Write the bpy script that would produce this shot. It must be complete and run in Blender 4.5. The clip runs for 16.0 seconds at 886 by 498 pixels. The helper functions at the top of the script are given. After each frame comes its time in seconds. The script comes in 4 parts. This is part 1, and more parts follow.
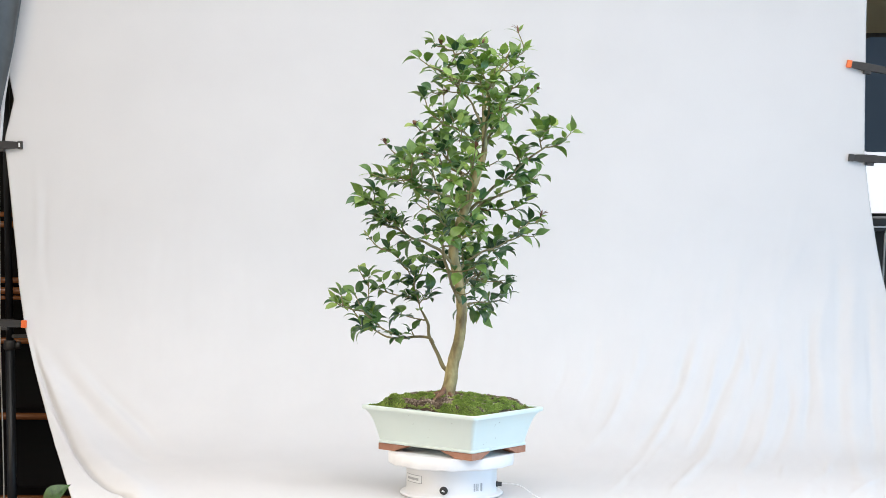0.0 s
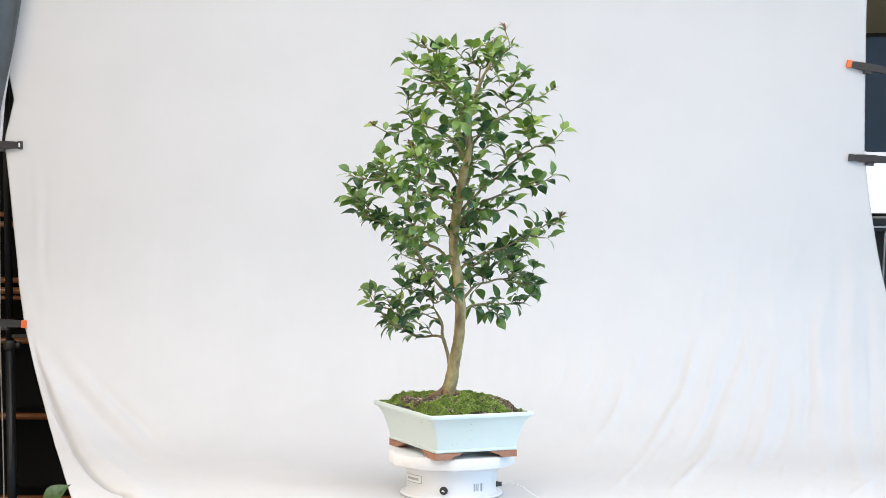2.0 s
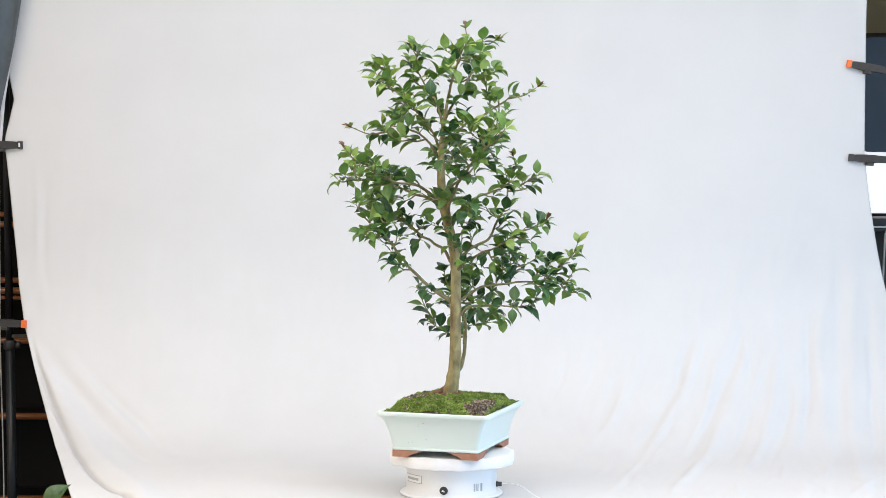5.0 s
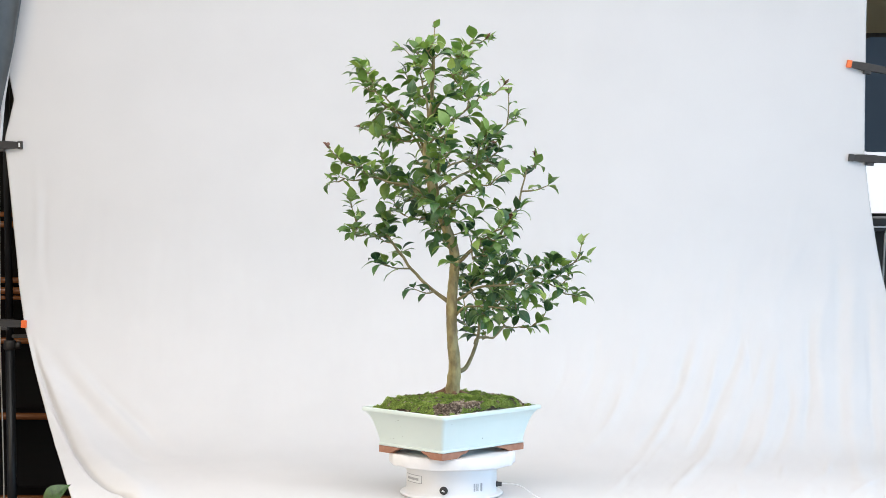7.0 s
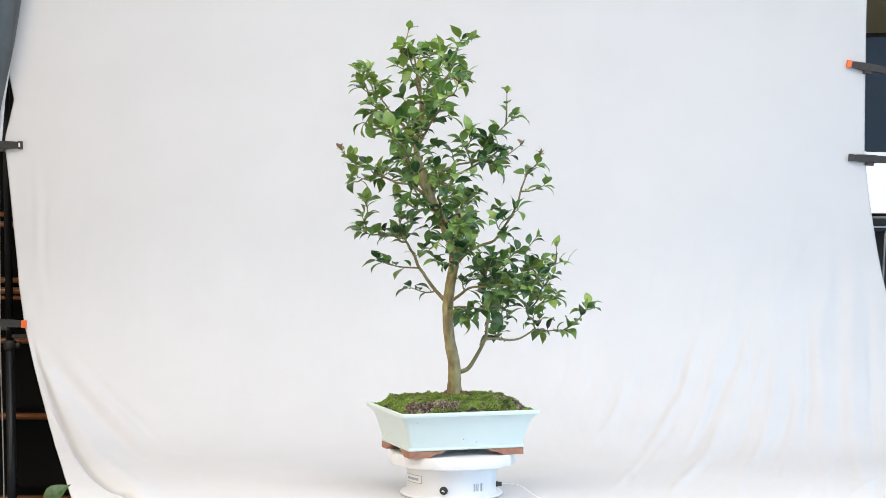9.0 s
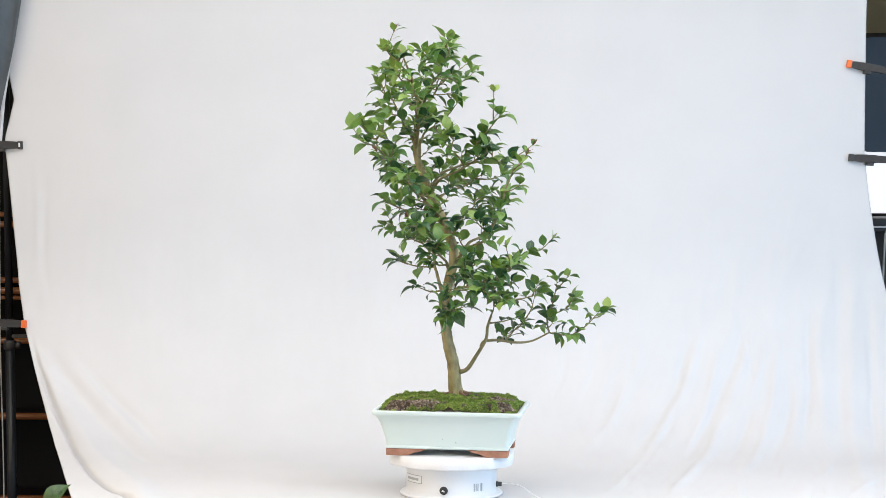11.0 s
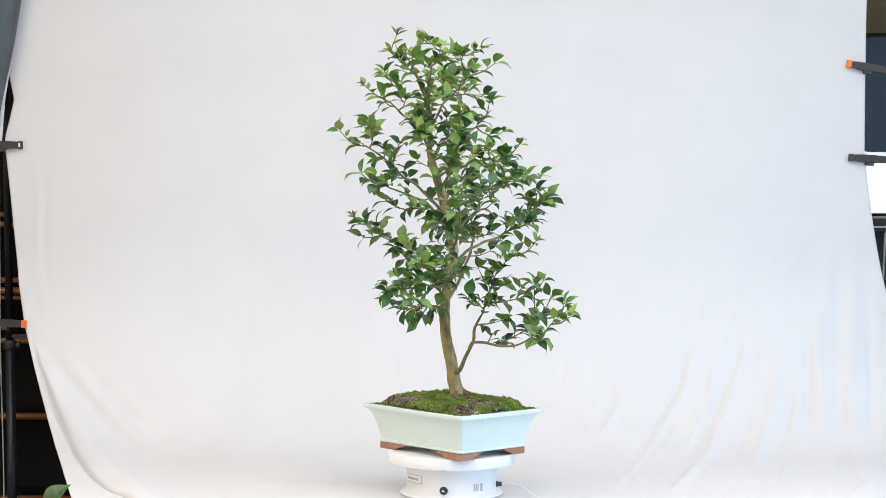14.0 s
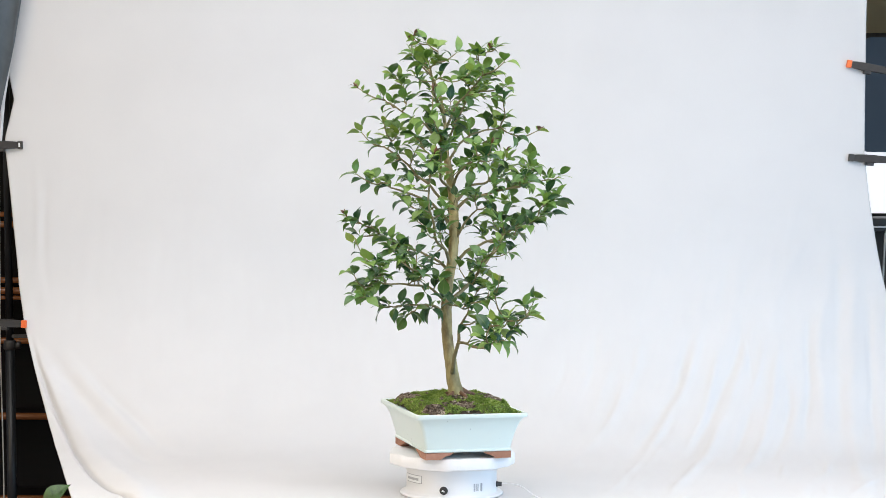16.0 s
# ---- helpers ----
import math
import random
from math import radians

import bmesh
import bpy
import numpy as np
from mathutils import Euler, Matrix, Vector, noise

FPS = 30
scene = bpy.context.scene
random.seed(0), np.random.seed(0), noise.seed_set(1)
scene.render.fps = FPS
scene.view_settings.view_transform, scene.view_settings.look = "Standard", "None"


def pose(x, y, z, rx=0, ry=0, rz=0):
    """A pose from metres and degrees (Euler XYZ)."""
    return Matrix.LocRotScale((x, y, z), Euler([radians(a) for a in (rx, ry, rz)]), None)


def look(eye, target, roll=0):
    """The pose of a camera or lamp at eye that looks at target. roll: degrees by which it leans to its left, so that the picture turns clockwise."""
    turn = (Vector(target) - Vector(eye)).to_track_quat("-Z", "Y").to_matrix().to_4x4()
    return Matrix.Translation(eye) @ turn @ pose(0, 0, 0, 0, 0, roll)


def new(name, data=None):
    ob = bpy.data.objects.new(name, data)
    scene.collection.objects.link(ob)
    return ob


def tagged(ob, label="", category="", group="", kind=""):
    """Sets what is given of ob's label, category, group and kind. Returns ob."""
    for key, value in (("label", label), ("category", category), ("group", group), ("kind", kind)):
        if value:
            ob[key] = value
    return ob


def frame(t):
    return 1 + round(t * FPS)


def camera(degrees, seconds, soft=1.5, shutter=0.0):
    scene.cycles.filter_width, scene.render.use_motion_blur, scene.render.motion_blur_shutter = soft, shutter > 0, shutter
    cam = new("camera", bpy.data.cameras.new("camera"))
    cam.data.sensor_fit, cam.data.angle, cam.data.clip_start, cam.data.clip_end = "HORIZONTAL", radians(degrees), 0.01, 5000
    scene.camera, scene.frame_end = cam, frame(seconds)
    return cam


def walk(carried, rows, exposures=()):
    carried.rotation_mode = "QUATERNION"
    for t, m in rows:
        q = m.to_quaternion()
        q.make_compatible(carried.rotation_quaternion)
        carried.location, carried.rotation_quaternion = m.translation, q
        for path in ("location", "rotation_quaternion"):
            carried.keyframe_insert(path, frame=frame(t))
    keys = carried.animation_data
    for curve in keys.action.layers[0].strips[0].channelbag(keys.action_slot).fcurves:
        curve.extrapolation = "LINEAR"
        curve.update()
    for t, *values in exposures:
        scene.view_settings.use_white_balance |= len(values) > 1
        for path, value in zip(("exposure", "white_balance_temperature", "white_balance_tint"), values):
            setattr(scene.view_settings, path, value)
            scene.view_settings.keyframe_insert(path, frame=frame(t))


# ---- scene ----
FOV, EYE, PITCH, YAW = 26.4, (0.0, -4.833, 1.555), -2.138, -0.322
cam = camera(FOV, 16.0, soft=0.4)
_p, _y = radians(PITCH), radians(YAW)
AIM = (EYE[0] + math.sin(_y) * math.cos(_p), EYE[1] + math.cos(_y) * math.cos(_p), EYE[2] + math.sin(_p))
walk(cam, [(0.0, look(EYE, AIM, 0.5)), (16.0, look(EYE, AIM, 0.5))], exposures=[(0.0, 0.0), (16.0, 0.0)])

# turning of the plate: degrees at 0 s and degrees a second
TURN_0, TURN_RATE = -38.9, -13.452
Z_TABLE = 0.72
Z_PLATE = 0.857

# ---- world and lights ----
world = bpy.data.worlds.new("world")
scene.world = world
world.use_nodes = True
_n = world.node_tree.nodes
_sky = _n.new("ShaderNodeTexSky")
_sky.sky_type = "NISHITA"
_sky.sun_disc = False
_sky.sun_elevation, _sky.sun_rotation = radians(40), radians(120)
world.node_tree.links.new(_sky.outputs[0], _n["Background"].inputs[0])
_n["Background"].inputs[1].default_value = 0.08


def area_lamp(name, eye, target, sx, sy, watts, colour):
    data = bpy.data.lights.new(name, "AREA")
    data.shape, data.size, data.size_y, data.energy, data.color = "RECTANGLE", sx, sy, watts, colour
    ob = new(name, data)
    ob.matrix_world = look(eye, target)
    return ob


# unseen lamps added in made-up openings beside and behind the camera and overhead
area_lamp("added_light_east", (2.90, -1.7, 1.18), (0.0, -1.7, 1.18), 2.6, 1.7, 86, (0.29, 0.63, 1.0))
area_lamp("added_light_west", (-2.90, -1.7, 1.6), (0.0, -1.7, 1.6), 2.6, 1.7, 43, (1.0, 0.78, 0.46))
area_lamp("added_light_south", (0.0, -6.95, 1.8), (0.0, 0.6, 1.8), 4.0, 1.7, 24, (1.0, 0.965, 0.975))
area_lamp("added_light_top", (0.2, -1.5, 3.02), (0.2, -1.5001, 0.0), 4.4, 3.8, 162, (1.0, 0.952, 0.915))


# ---- materials ----
def material(name, rough=0.6, metal=0.0):
    m = bpy.data.materials.new(name)
    m.use_nodes = True
    b = m.node_tree.nodes["Principled BSDF"]
    b.inputs["Roughness"].default_value, b.inputs["Metallic"].default_value = rough, metal
    return m, m.node_tree, b


def noise_mat(name, a, b, scale, rough=0.6, metal=0.0, bump=0.0, bump_scale=None, detail=6, lo=0.35, hi=0.65, rough2=None, stretch=None):
    """Two colours mixed by noise, with a second, coarser noise over it, and fine relief."""
    m, nt, bs = material(name, rough, metal)
    N, L = nt.nodes, nt.links
    co = N.new("ShaderNodeTexCoord")
    src = co.outputs["Object"]
    if stretch:
        mp = N.new("ShaderNodeMapping")
        mp.inputs["Scale"].default_value = stretch
        L.new(src, mp.inputs[0])
        src = mp.outputs[0]
    n1 = N.new("ShaderNodeTexNoise")
    n1.inputs["Scale"].default_value, n1.inputs["Detail"].default_value = scale, detail
    n2 = N.new("ShaderNodeTexNoise")
    n2.inputs["Scale"].default_value, n2.inputs["Detail"].default_value = scale * 0.17, 3
    add = N.new("ShaderNodeMath")
    add.operation = "MULTIPLY_ADD"
    add.inputs[1].default_value, add.inputs[2].default_value = 0.5, 0.0
    L.new(src, n1.inputs["Vector"]), L.new(src, n2.inputs["Vector"])
    half = N.new("ShaderNodeMath")
    half.operation = "MULTIPLY"
    half.inputs[1].default_value = 0.5
    L.new(n2.outputs["Fac"], half.inputs[0])
    L.new(n1.outputs["Fac"], add.inputs[0]), L.new(half.outputs[0], add.inputs[2])
    ramp = N.new("ShaderNodeValToRGB")
    ramp.color_ramp.elements[0].position, ramp.color_ramp.elements[1].position = lo, hi
    ramp.color_ramp.elements[0].color, ramp.color_ramp.elements[1].color = (*a, 1), (*b, 1)
    L.new(add.outputs[0], ramp.inputs[0])
    L.new(ramp.outputs[0], bs.inputs["Base Color"])
    if rough2 is not None:
        mr = N.new("ShaderNodeMapRange")
        mr.inputs["To Min"].default_value, mr.inputs["To Max"].default_value = rough, rough2
        L.new(n1.outputs["Fac"], mr.inputs[0]), L.new(mr.outputs[0], bs.inputs["Roughness"])
    if bump:
        n3 = N.new("ShaderNodeTexNoise")
        n3.inputs["Scale"].default_value, n3.inputs["Detail"].default_value = bump_scale or scale * 2, 5
        L.new(src, n3.inputs["Vector"])
        bp = N.new("ShaderNodeBump")
        bp.inputs["Strength"].default_value, bp.inputs["Distance"].default_value = bump, 0.004
        L.new(n3.outputs["Fac"], bp.inputs["Height"]), L.new(bp.outputs[0], bs.inputs["Normal"])
    return m


M_CLOTH = noise_mat("muslin", (0.61, 0.608, 0.615), (0.64, 0.638, 0.645), 5, 0.95, bump=0.08, bump_scale=420)
M_GLAZE = noise_mat("celadon_glaze", (0.62, 0.715, 0.685), (0.68, 0.765, 0.74), 14, 0.27, bump=0.03, bump_scale=60, rough2=0.36, lo=0.1, hi=0.9, detail=2)
M_TERRA = noise_mat("terracotta", (0.31, 0.145, 0.092), (0.43, 0.215, 0.14), 60, 0.85, bump=0.3, bump_scale=300)
M_WHITE = noise_mat("white_plastic", (0.76, 0.77, 0.79), (0.82, 0.825, 0.84), 12, 0.42, bump=0.02)
M_FOAM = noise_mat("white_foam_board", (0.74, 0.74, 0.76), (0.82, 0.82, 0.83), 25, 0.85, bump=0.25, bump_scale=120)
M_BLACK = noise_mat("black_metal", (0.006, 0.007, 0.009), (0.016, 0.018, 0.021), 30, 0.4, bump=0.05)
M_BLACKPL = noise_mat("black_plastic", (0.018, 0.017, 0.017), (0.04, 0.037, 0.036), 50, 0.5, bump=0.1)
M_ORANGE = noise_mat("orange_rubber", (0.8, 0.13, 0.03), (0.9, 0.2, 0.05), 60, 0.6)
M_GREYCLOTH = noise_mat("grey_fabric", (0.05, 0.062, 0.075), (0.10, 0.12, 0.14), 14, 0.95, bump=0.2, bump_scale=300)
M_WOOD = noise_mat("dark_wood", (0.05, 0.02, 0.012), (0.16, 0.065, 0.035), 10, 0.3, bump=0.1, stretch=(1, 12, 12))
M_WALL = noise_mat("plaster", (0.5, 0.48, 0.44), (0.58, 0.56, 0.52), 3, 0.9, bump=0.1, bump_scale=90)
# olive paint made paler to stand in for light missing behind the cloth
M_OLIVE = noise_mat("olive_paint_brightened", (0.58, 0.52, 0.34), (0.64, 0.58, 0.39), 4, 0.85, bump=0.1, bump_scale=90)
M_FLOOR = noise_mat("floor_boards", (0.06, 0.04, 0.03), (0.12, 0.08, 0.055), 6, 0.5, stretch=(1, 8, 1))
M_SOIL = noise_mat("akadama_soil", (0.022, 0.016, 0.012), (0.10, 0.07, 0.05), 160, 0.95, bump=1.0, bump_scale=240)
M_BARK = noise_mat("smooth_bark", (0.15, 0.112, 0.052), (0.45, 0.385, 0.18), 62, 0.7, bump=0.6, bump_scale=170, stretch=(1, 1, 0.45), lo=0.36, hi=0.60)
M_ROOT = noise_mat("root_bark", (0.10, 0.050, 0.030), (0.27, 0.15, 0.09), 90, 0.8, bump=0.6, bump_scale=200)
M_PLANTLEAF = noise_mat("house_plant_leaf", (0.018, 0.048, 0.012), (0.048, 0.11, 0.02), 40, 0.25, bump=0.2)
M_TWIG = noise_mat("twig_bark", (0.14, 0.118, 0.056), (0.27, 0.235, 0.115), 60, 0.7, bump=0.2)


# ---- mesh helpers ----
def part(name, bm, mat, parent=None, label="", smooth=True):
    me = bpy.data.meshes.new(name)
    bm.normal_update()
    bm.to_mesh(me)
    bm.free()
    me.materials.append(mat)
    if smooth:
        me.polygons.foreach_set("use_smooth", [True] * len(me.polygons))
    ob = new(name, me)
    ob.parent = parent
    if label:
        tagged(ob, label)
    return ob


def empty(name, m, label, category, group="", kind=""):
    ob = new(name)
    ob.empty_display_size = 0.05
    ob.matrix_basis = m
    return tagged(ob, label, category, group, kind)


def box_bm(sx, sy, sz, at=(0, 0, 0), bevel=0.0, m=None, bm=None):
    bm2 = bmesh.new()
    bmesh.ops.create_cube(bm2, size=1.0, matrix=Matrix.Translation(at) @ Matrix.Diagonal((sx, sy, sz, 1)))
    if bevel:
        bmesh.ops.bevel(bm2, geom=bm2.edges[:], offset=bevel, segments=2, affect="EDGES", profile=0.6)
    if m is not None:
        bmesh.ops.transform(bm2, matrix=m, verts=bm2.verts)
    if bm is None:
        return bm2
    me = bpy.data.meshes.new("tmp")
    bm2.to_mesh(me)
    bm2.free()
    bm.from_mesh(me)
    bpy.data.meshes.remove(me)
    return bm


def lathe_bm(profile, n=64, bm=None, m=None):
    """Profile rows of (radius, z), turned about z."""
    bm = bm or bmesh.new()
    rings, made = [], []
    for r, z in profile:
        ring = [bm.verts.new((r * math.cos(2 * math.pi * i / n), r * math.sin(2 * math.pi * i / n), z)) for i in range(n)]
        rings.append(ring)
        made += ring
    for a, b in zip(rings, rings[1:]):
        for i in range(n):
            bm.faces.new((a[i], a[(i + 1) % n], b[(i + 1) % n], b[i]))
    bm.faces.new(rings[0][::-1])
    bm.faces.new(rings[-1])
    if m is not None:
        bmesh.ops.transform(bm, matrix=m, verts=made)
    return bm


def spline(pts, steps):
    """Catmull-Rom through rows of equal length."""
    p = [Vector(a) for a in pts]
    p = [p[0] * 2 - p[1], *p, p[-1] * 2 - p[-2]]
    out = []
    for i in range(1, len(p) - 2):
        for k in range(steps):
            t = k / steps
            out.append(0.5 * ((2 * p[i]) + (p[i + 1] - p[i - 1]) * t + (2 * p[i - 1] - 5 * p[i] + 4 * p[i + 1] - p[i + 2]) * t * t
                              + (3 * p[i] - p[i - 1] - 3 * p[i + 1] + p[i + 2]) * t ** 3))
    out.append(p[-2])
    return out


def tube_bm(rows, n=10, bm=None, wobble=0.0, close=True):
    """A tube along rows of (x, y, z, radius)."""
    bm = bm or bmesh.new()
    rings = []
    ref = Vector((0.31, 0.87, 0.2)).normalized()
    for i, row in enumerate(rows):
        c, r = Vector(row[:3]), row[3]
        d = (Vector(rows[min(i + 1, len(rows) - 1)][:3]) - Vector(rows[max(i - 1, 0)][:3])).normalized()
        u = d.cross(ref)
        if u.length < 0.1:
            u = d.cross(Vector((1, 0, 0)))
        u.normalize()
        w = d.cross(u)
        ring = []
        for k in range(n):
            a = 2 * math.pi * k / n
            q = c + (u * math.cos(a) + w * math.sin(a)) * r
            if wobble:
                q += (q - c) * wobble * noise.noise(q * 60)
            ring.append(bm.verts.new(q))
        rings.append(ring)
    for a, b in zip(rings, rings[1:]):
        for k in range(n):
            bm.faces.new((a[k], a[(k + 1) % n], b[(k + 1) % n], b[k]))
    if close:
        bm.faces.new(rings[0][::-1])
        bm.faces.new(rings[-1])
    return bm


def lerp_table(table, x):
    for (x0, y0), (x1, y1) in zip(table, table[1:]):
        if x <= x1:
            return y0 + (y1 - y0) * min(1, max(0, (x - x0) / (x1 - x0)))
    return table[-1][1]


def smooth01(a, b, x):
    t = min(1, max(0, (x - a) / (b - a)))
    return t * t * (3 - 2 * t)


# ---- the room ----
def wall(name, sx, sy, sz, at, mat, label):
    ob = part(name, box_bm(sx, sy, sz), mat, smooth=False)
    ob.location = at
    return tagged(ob, label, "wall", kind="structure")


def slab_with_opening(name, size, hole, centre, at, turn, mat, label, category):
    """A slab with a rectangular opening through it; the slab lies in x and z, its thickness in y."""
    (w, h), (ow, oh), (ox, oz) = size, hole, centre
    bm = bmesh.new()
    left, right, low, high = ox - ow / 2, ox + ow / 2, oz - oh / 2, oz + oh / 2
    for x0, x1, z0, z1 in ((-w / 2, left, -h / 2, h / 2), (right, w / 2, -h / 2, h / 2), (left, right, -h / 2, low), (left, right, high, h / 2)):
        box_bm(x1 - x0, 0.15, z1 - z0, ((x0 + x1) / 2, 0, (z0 + z1) / 2), bm=bm)
    ob = part(name, bm, mat, smooth=False)
    ob.matrix_basis = Matrix.Translation(at) @ turn
    return tagged(ob, label, category, kind="structure")


def room():
    ob = part("floor", box_bm(5.9, 11.9, 0.1), M_FLOOR, smooth=False)
    ob.location = (0, -1.2, -0.05)
    tagged(ob, "dark wooden floor of the room", "floor", kind="structure")
    # unseen openings in ceiling and walls, made up to hold the added lamps
    slab_with_opening("ceiling", (5.9, 11.9), (4.4, 3.8), (0.2, -0.3), (0, -1.2, 3.075), Matrix.Rotation(radians(-90), 4, "X"), M_WALL, "plain white plaster ceiling with an opening added for a lamp", "ceiling")
    wall("wall_north", 5.9, 0.15, 3.0, (0, 4.6, 1.5), M_OLIVE, "olive painted wall behind the backdrop")
    slab_with_opening("wall_south", (5.9, 3.0), (4.0, 1.7), (0, 0.3), (0, -7.0, 1.5), Matrix.Identity(4), M_WALL, "plain plaster wall with a wide opening added for a lamp", "wall")
    slab_with_opening("wall_west", (11.6, 3.0), (2.6, 1.7), (-0.5, 0.1), (-2.95, -1.2, 1.5), Matrix.Rotation(radians(90), 4, "Z"), M_WALL, "plain plaster wall with an opening added for a lamp", "wall")
    slab_with_opening("wall_east", (11.6, 3.0), (2.6, 1.7), (-0.5, -0.32), (2.95, -1.2, 1.5), Matrix.Rotation(radians(90), 4, "Z"), M_WALL, "plain plaster wall with an opening added for a lamp", "wall")


room()

# edges of the cloth along its length from the top bar
CLOTH_Y, CLOTH_DROP, CLOTH_R, CLOTH_TOP = 1.2, 1.37, 0.585, 2.7
LEFT_EDGE = [(0.0, -1.42), (0.55, -1.42), (0.70, -1.444), (0.795, -1.453), (0.815, -1.426), (0.905, -1.407), (1.02, -1.434), (1.05, -1.436), (1.20, -1.419), (1.35, -1.404), (1.50, -1.387), (1.63, -1.360),
             (1.80, -1.304), (1.95, -1.251), (2.10, -1.199), (2.25, -1.153), (2.40, -1.114), (2.70, -1.038), (3.00, -0.961), (3.60, -0.808)]
RIGHT_EDGE = [(0.0, 1.305), (0.90, 1.305), (1.05, 1.306), (1.20, 1.324), (1.35, 1.350), (1.50, 1.380), (1.65, 1.40), (1.95, 1.43), (2.4, 1.44), (3.9, 1.40)]
FOLDS = []


def fold(width, height, *stations):
    """A ridge (or, below zero, a valley) in the cloth along stations of (way down the cloth, x)."""
    line = [(v[0], v[1]) for v in spline([(s, x, 0) for s, x in stations], 5)]
    FOLDS.append((line, width, height))


# swag under the lower clamp, then the gathers beside the other stand
fold(0.0075, -0.020, (1.662, -1.338), (1.758, -1.305), (1.85, -1.266), (1.984, -1.208), (2.12, -1.148), (2.366, -1.066), (2.678, -0.966), (2.921, -0.869), (3.02, -0.815), (3.3, -0.723))
fold(0.042, 0.014, (1.677, -1.322), (1.845, -1.246), (1.976, -1.179), (2.158, -1.09), (2.548, -0.952), (2.882, -0.817), (3.3, -0.716))
fold(0.034, -0.009, (1.665, -1.316), (1.775, -1.242), (1.892, -1.154), (2.012, -1.066), (2.179, -0.952), (2.588, -0.789))
fold(0.03, 0.007, (1.677, -1.263), (1.778, -1.188), (1.891, -1.102), (2.026, -0.995), (2.235, -0.86))
fold(0.03, -0.006, (1.706, -1.215), (1.81, -1.122), (1.928, -1.027), (2.064, -0.92), (2.347, -0.777))
fold(0.028, 0.004, (1.757, -1.156), (1.866, -1.053), (1.98, -0.95), (2.151, -0.823))
fold(0.014, -0.0068, (1.52, 0.721), (1.594, 0.704), (1.69, 0.679))
fold(0.016, -0.008, (1.557, 0.77), (1.783, 0.716), (1.873, 0.682), (2.067, 0.586), (2.221, 0.537), (2.8, 0.362))
fold(0.017, 0.008, (1.595, 0.788), (1.752, 0.754), (1.99, 0.659), (2.123, 0.606), (2.665, 0.471), (2.96, 0.379))
fold(0.014, -0.009, (1.522, 0.923), (1.673, 0.906), (1.887, 0.821), (2.006, 0.772), (2.367, 0.644), (2.716, 0.534))
fold(0.016, 0.008, (1.559, 0.946), (1.693, 0.928), (1.937, 0.844), (2.07, 0.793), (2.672, 0.622), (2.967, 0.536))
fold(0.012, 0.0085, (1.633, 0.843), (1.795, 0.818), (1.936, 0.78), (2.069, 0.73), (2.225, 0.677))
fold(0.014, -0.0102, (1.841, 0.94), (1.993, 0.894), (2.173, 0.839), (2.529, 0.726), (2.919, 0.606))
fold(0.012, -0.0085, (1.862, 0.701), (2.019, 0.659), (2.193, 0.59), (2.665, 0.478), (2.893, 0.42))
fold(0.02, -0.006, (1.271, 1.229), (1.488, 1.228), (1.676, 1.216), (1.891, 1.195), (2.134, 1.162), (2.646, 1.069))
fold(0.022, 0.006, (1.307, 1.279), (1.676, 1.263), (1.891, 1.238), (2.242, 1.186), (3.008, 1.049))
fold(0.018, 0.006, (1.451, 1.176), (1.675, 1.161), (1.89, 1.143), (2.239, 1.096))
fold(0.014, -0.0102, (1.523, 1.124), (1.675, 1.124), (1.843, 1.109), (1.995, 1.077), (2.236, 1.014))
fold(0.013, -0.0102, (1.755, 1.046), (1.889, 1.042), (2.024, 1.011), (2.234, 0.941), (2.682, 0.811))
fold(0.015, 0.0085, (1.597, 1.034), (1.755, 1.013), (1.939, 0.976), (2.175, 0.909), (2.631, 0.773))
fold(0.008, -0.0068, (1.522, 0.952), (1.653, 0.933), (1.775, 0.933), (1.888, 0.942))
fold(0.007, 0.0068, (1.616, 0.993), (1.754, 0.963), (1.864, 0.928), (1.993, 0.885))
fold(0.007, 0.0068, (1.674, 1.049), (1.776, 1.003), (1.888, 0.955))
fold(0.007, -0.0068, (1.635, 1.081), (1.755, 1.087), (1.866, 1.083))
fold(0.014, -0.0085, (1.452, 1.329), (1.676, 1.316), (1.943, 1.29), (2.45, 1.197))
fold(0.016, 0.0068, (1.593, 0.603), (1.75, 0.577), (1.883, 0.533), (2.048, 0.468), (2.217, 0.388))
fold(0.01, -0.0051, (1.668, 0.368), (1.79, 0.345), (1.905, 0.296), (2.013, 0.248))
fold(0.012, -0.0051, (1.592, 0.46), (1.728, 0.444), (1.858, 0.412), (1.985, 0.353))
fold(0.012, -0.002, (1.1, -1.3), (1.4, -1.31), (1.62, -1.27))
fold(0.012, 0.002, (1.05, -1.34), (1.3, -1.33), (1.55, -1.34))


def cloth_profile(s):
    """Along the cloth from its top: y, z and the outward normal (ny, nz)."""
    if s < CLOTH_DROP:
        return CLOTH_Y, CLOTH_TOP - s, -1.0, 0.0
    arc = CLOTH_R * math.pi / 2
    if s < CLOTH_DROP + arc:
        a = (s - CLOTH_DROP) / CLOTH_R
        return CLOTH_Y - CLOTH_R * (1 - math.cos(a)), CLOTH_TOP - CLOTH_DROP - CLOTH_R * math.sin(a), -math.cos(a), math.sin(a)
    return CLOTH_Y - CLOTH_R - (s - CLOTH_DROP - arc), CLOTH_TOP - CLOTH_DROP - CLOTH_R, 0.0, 1.0


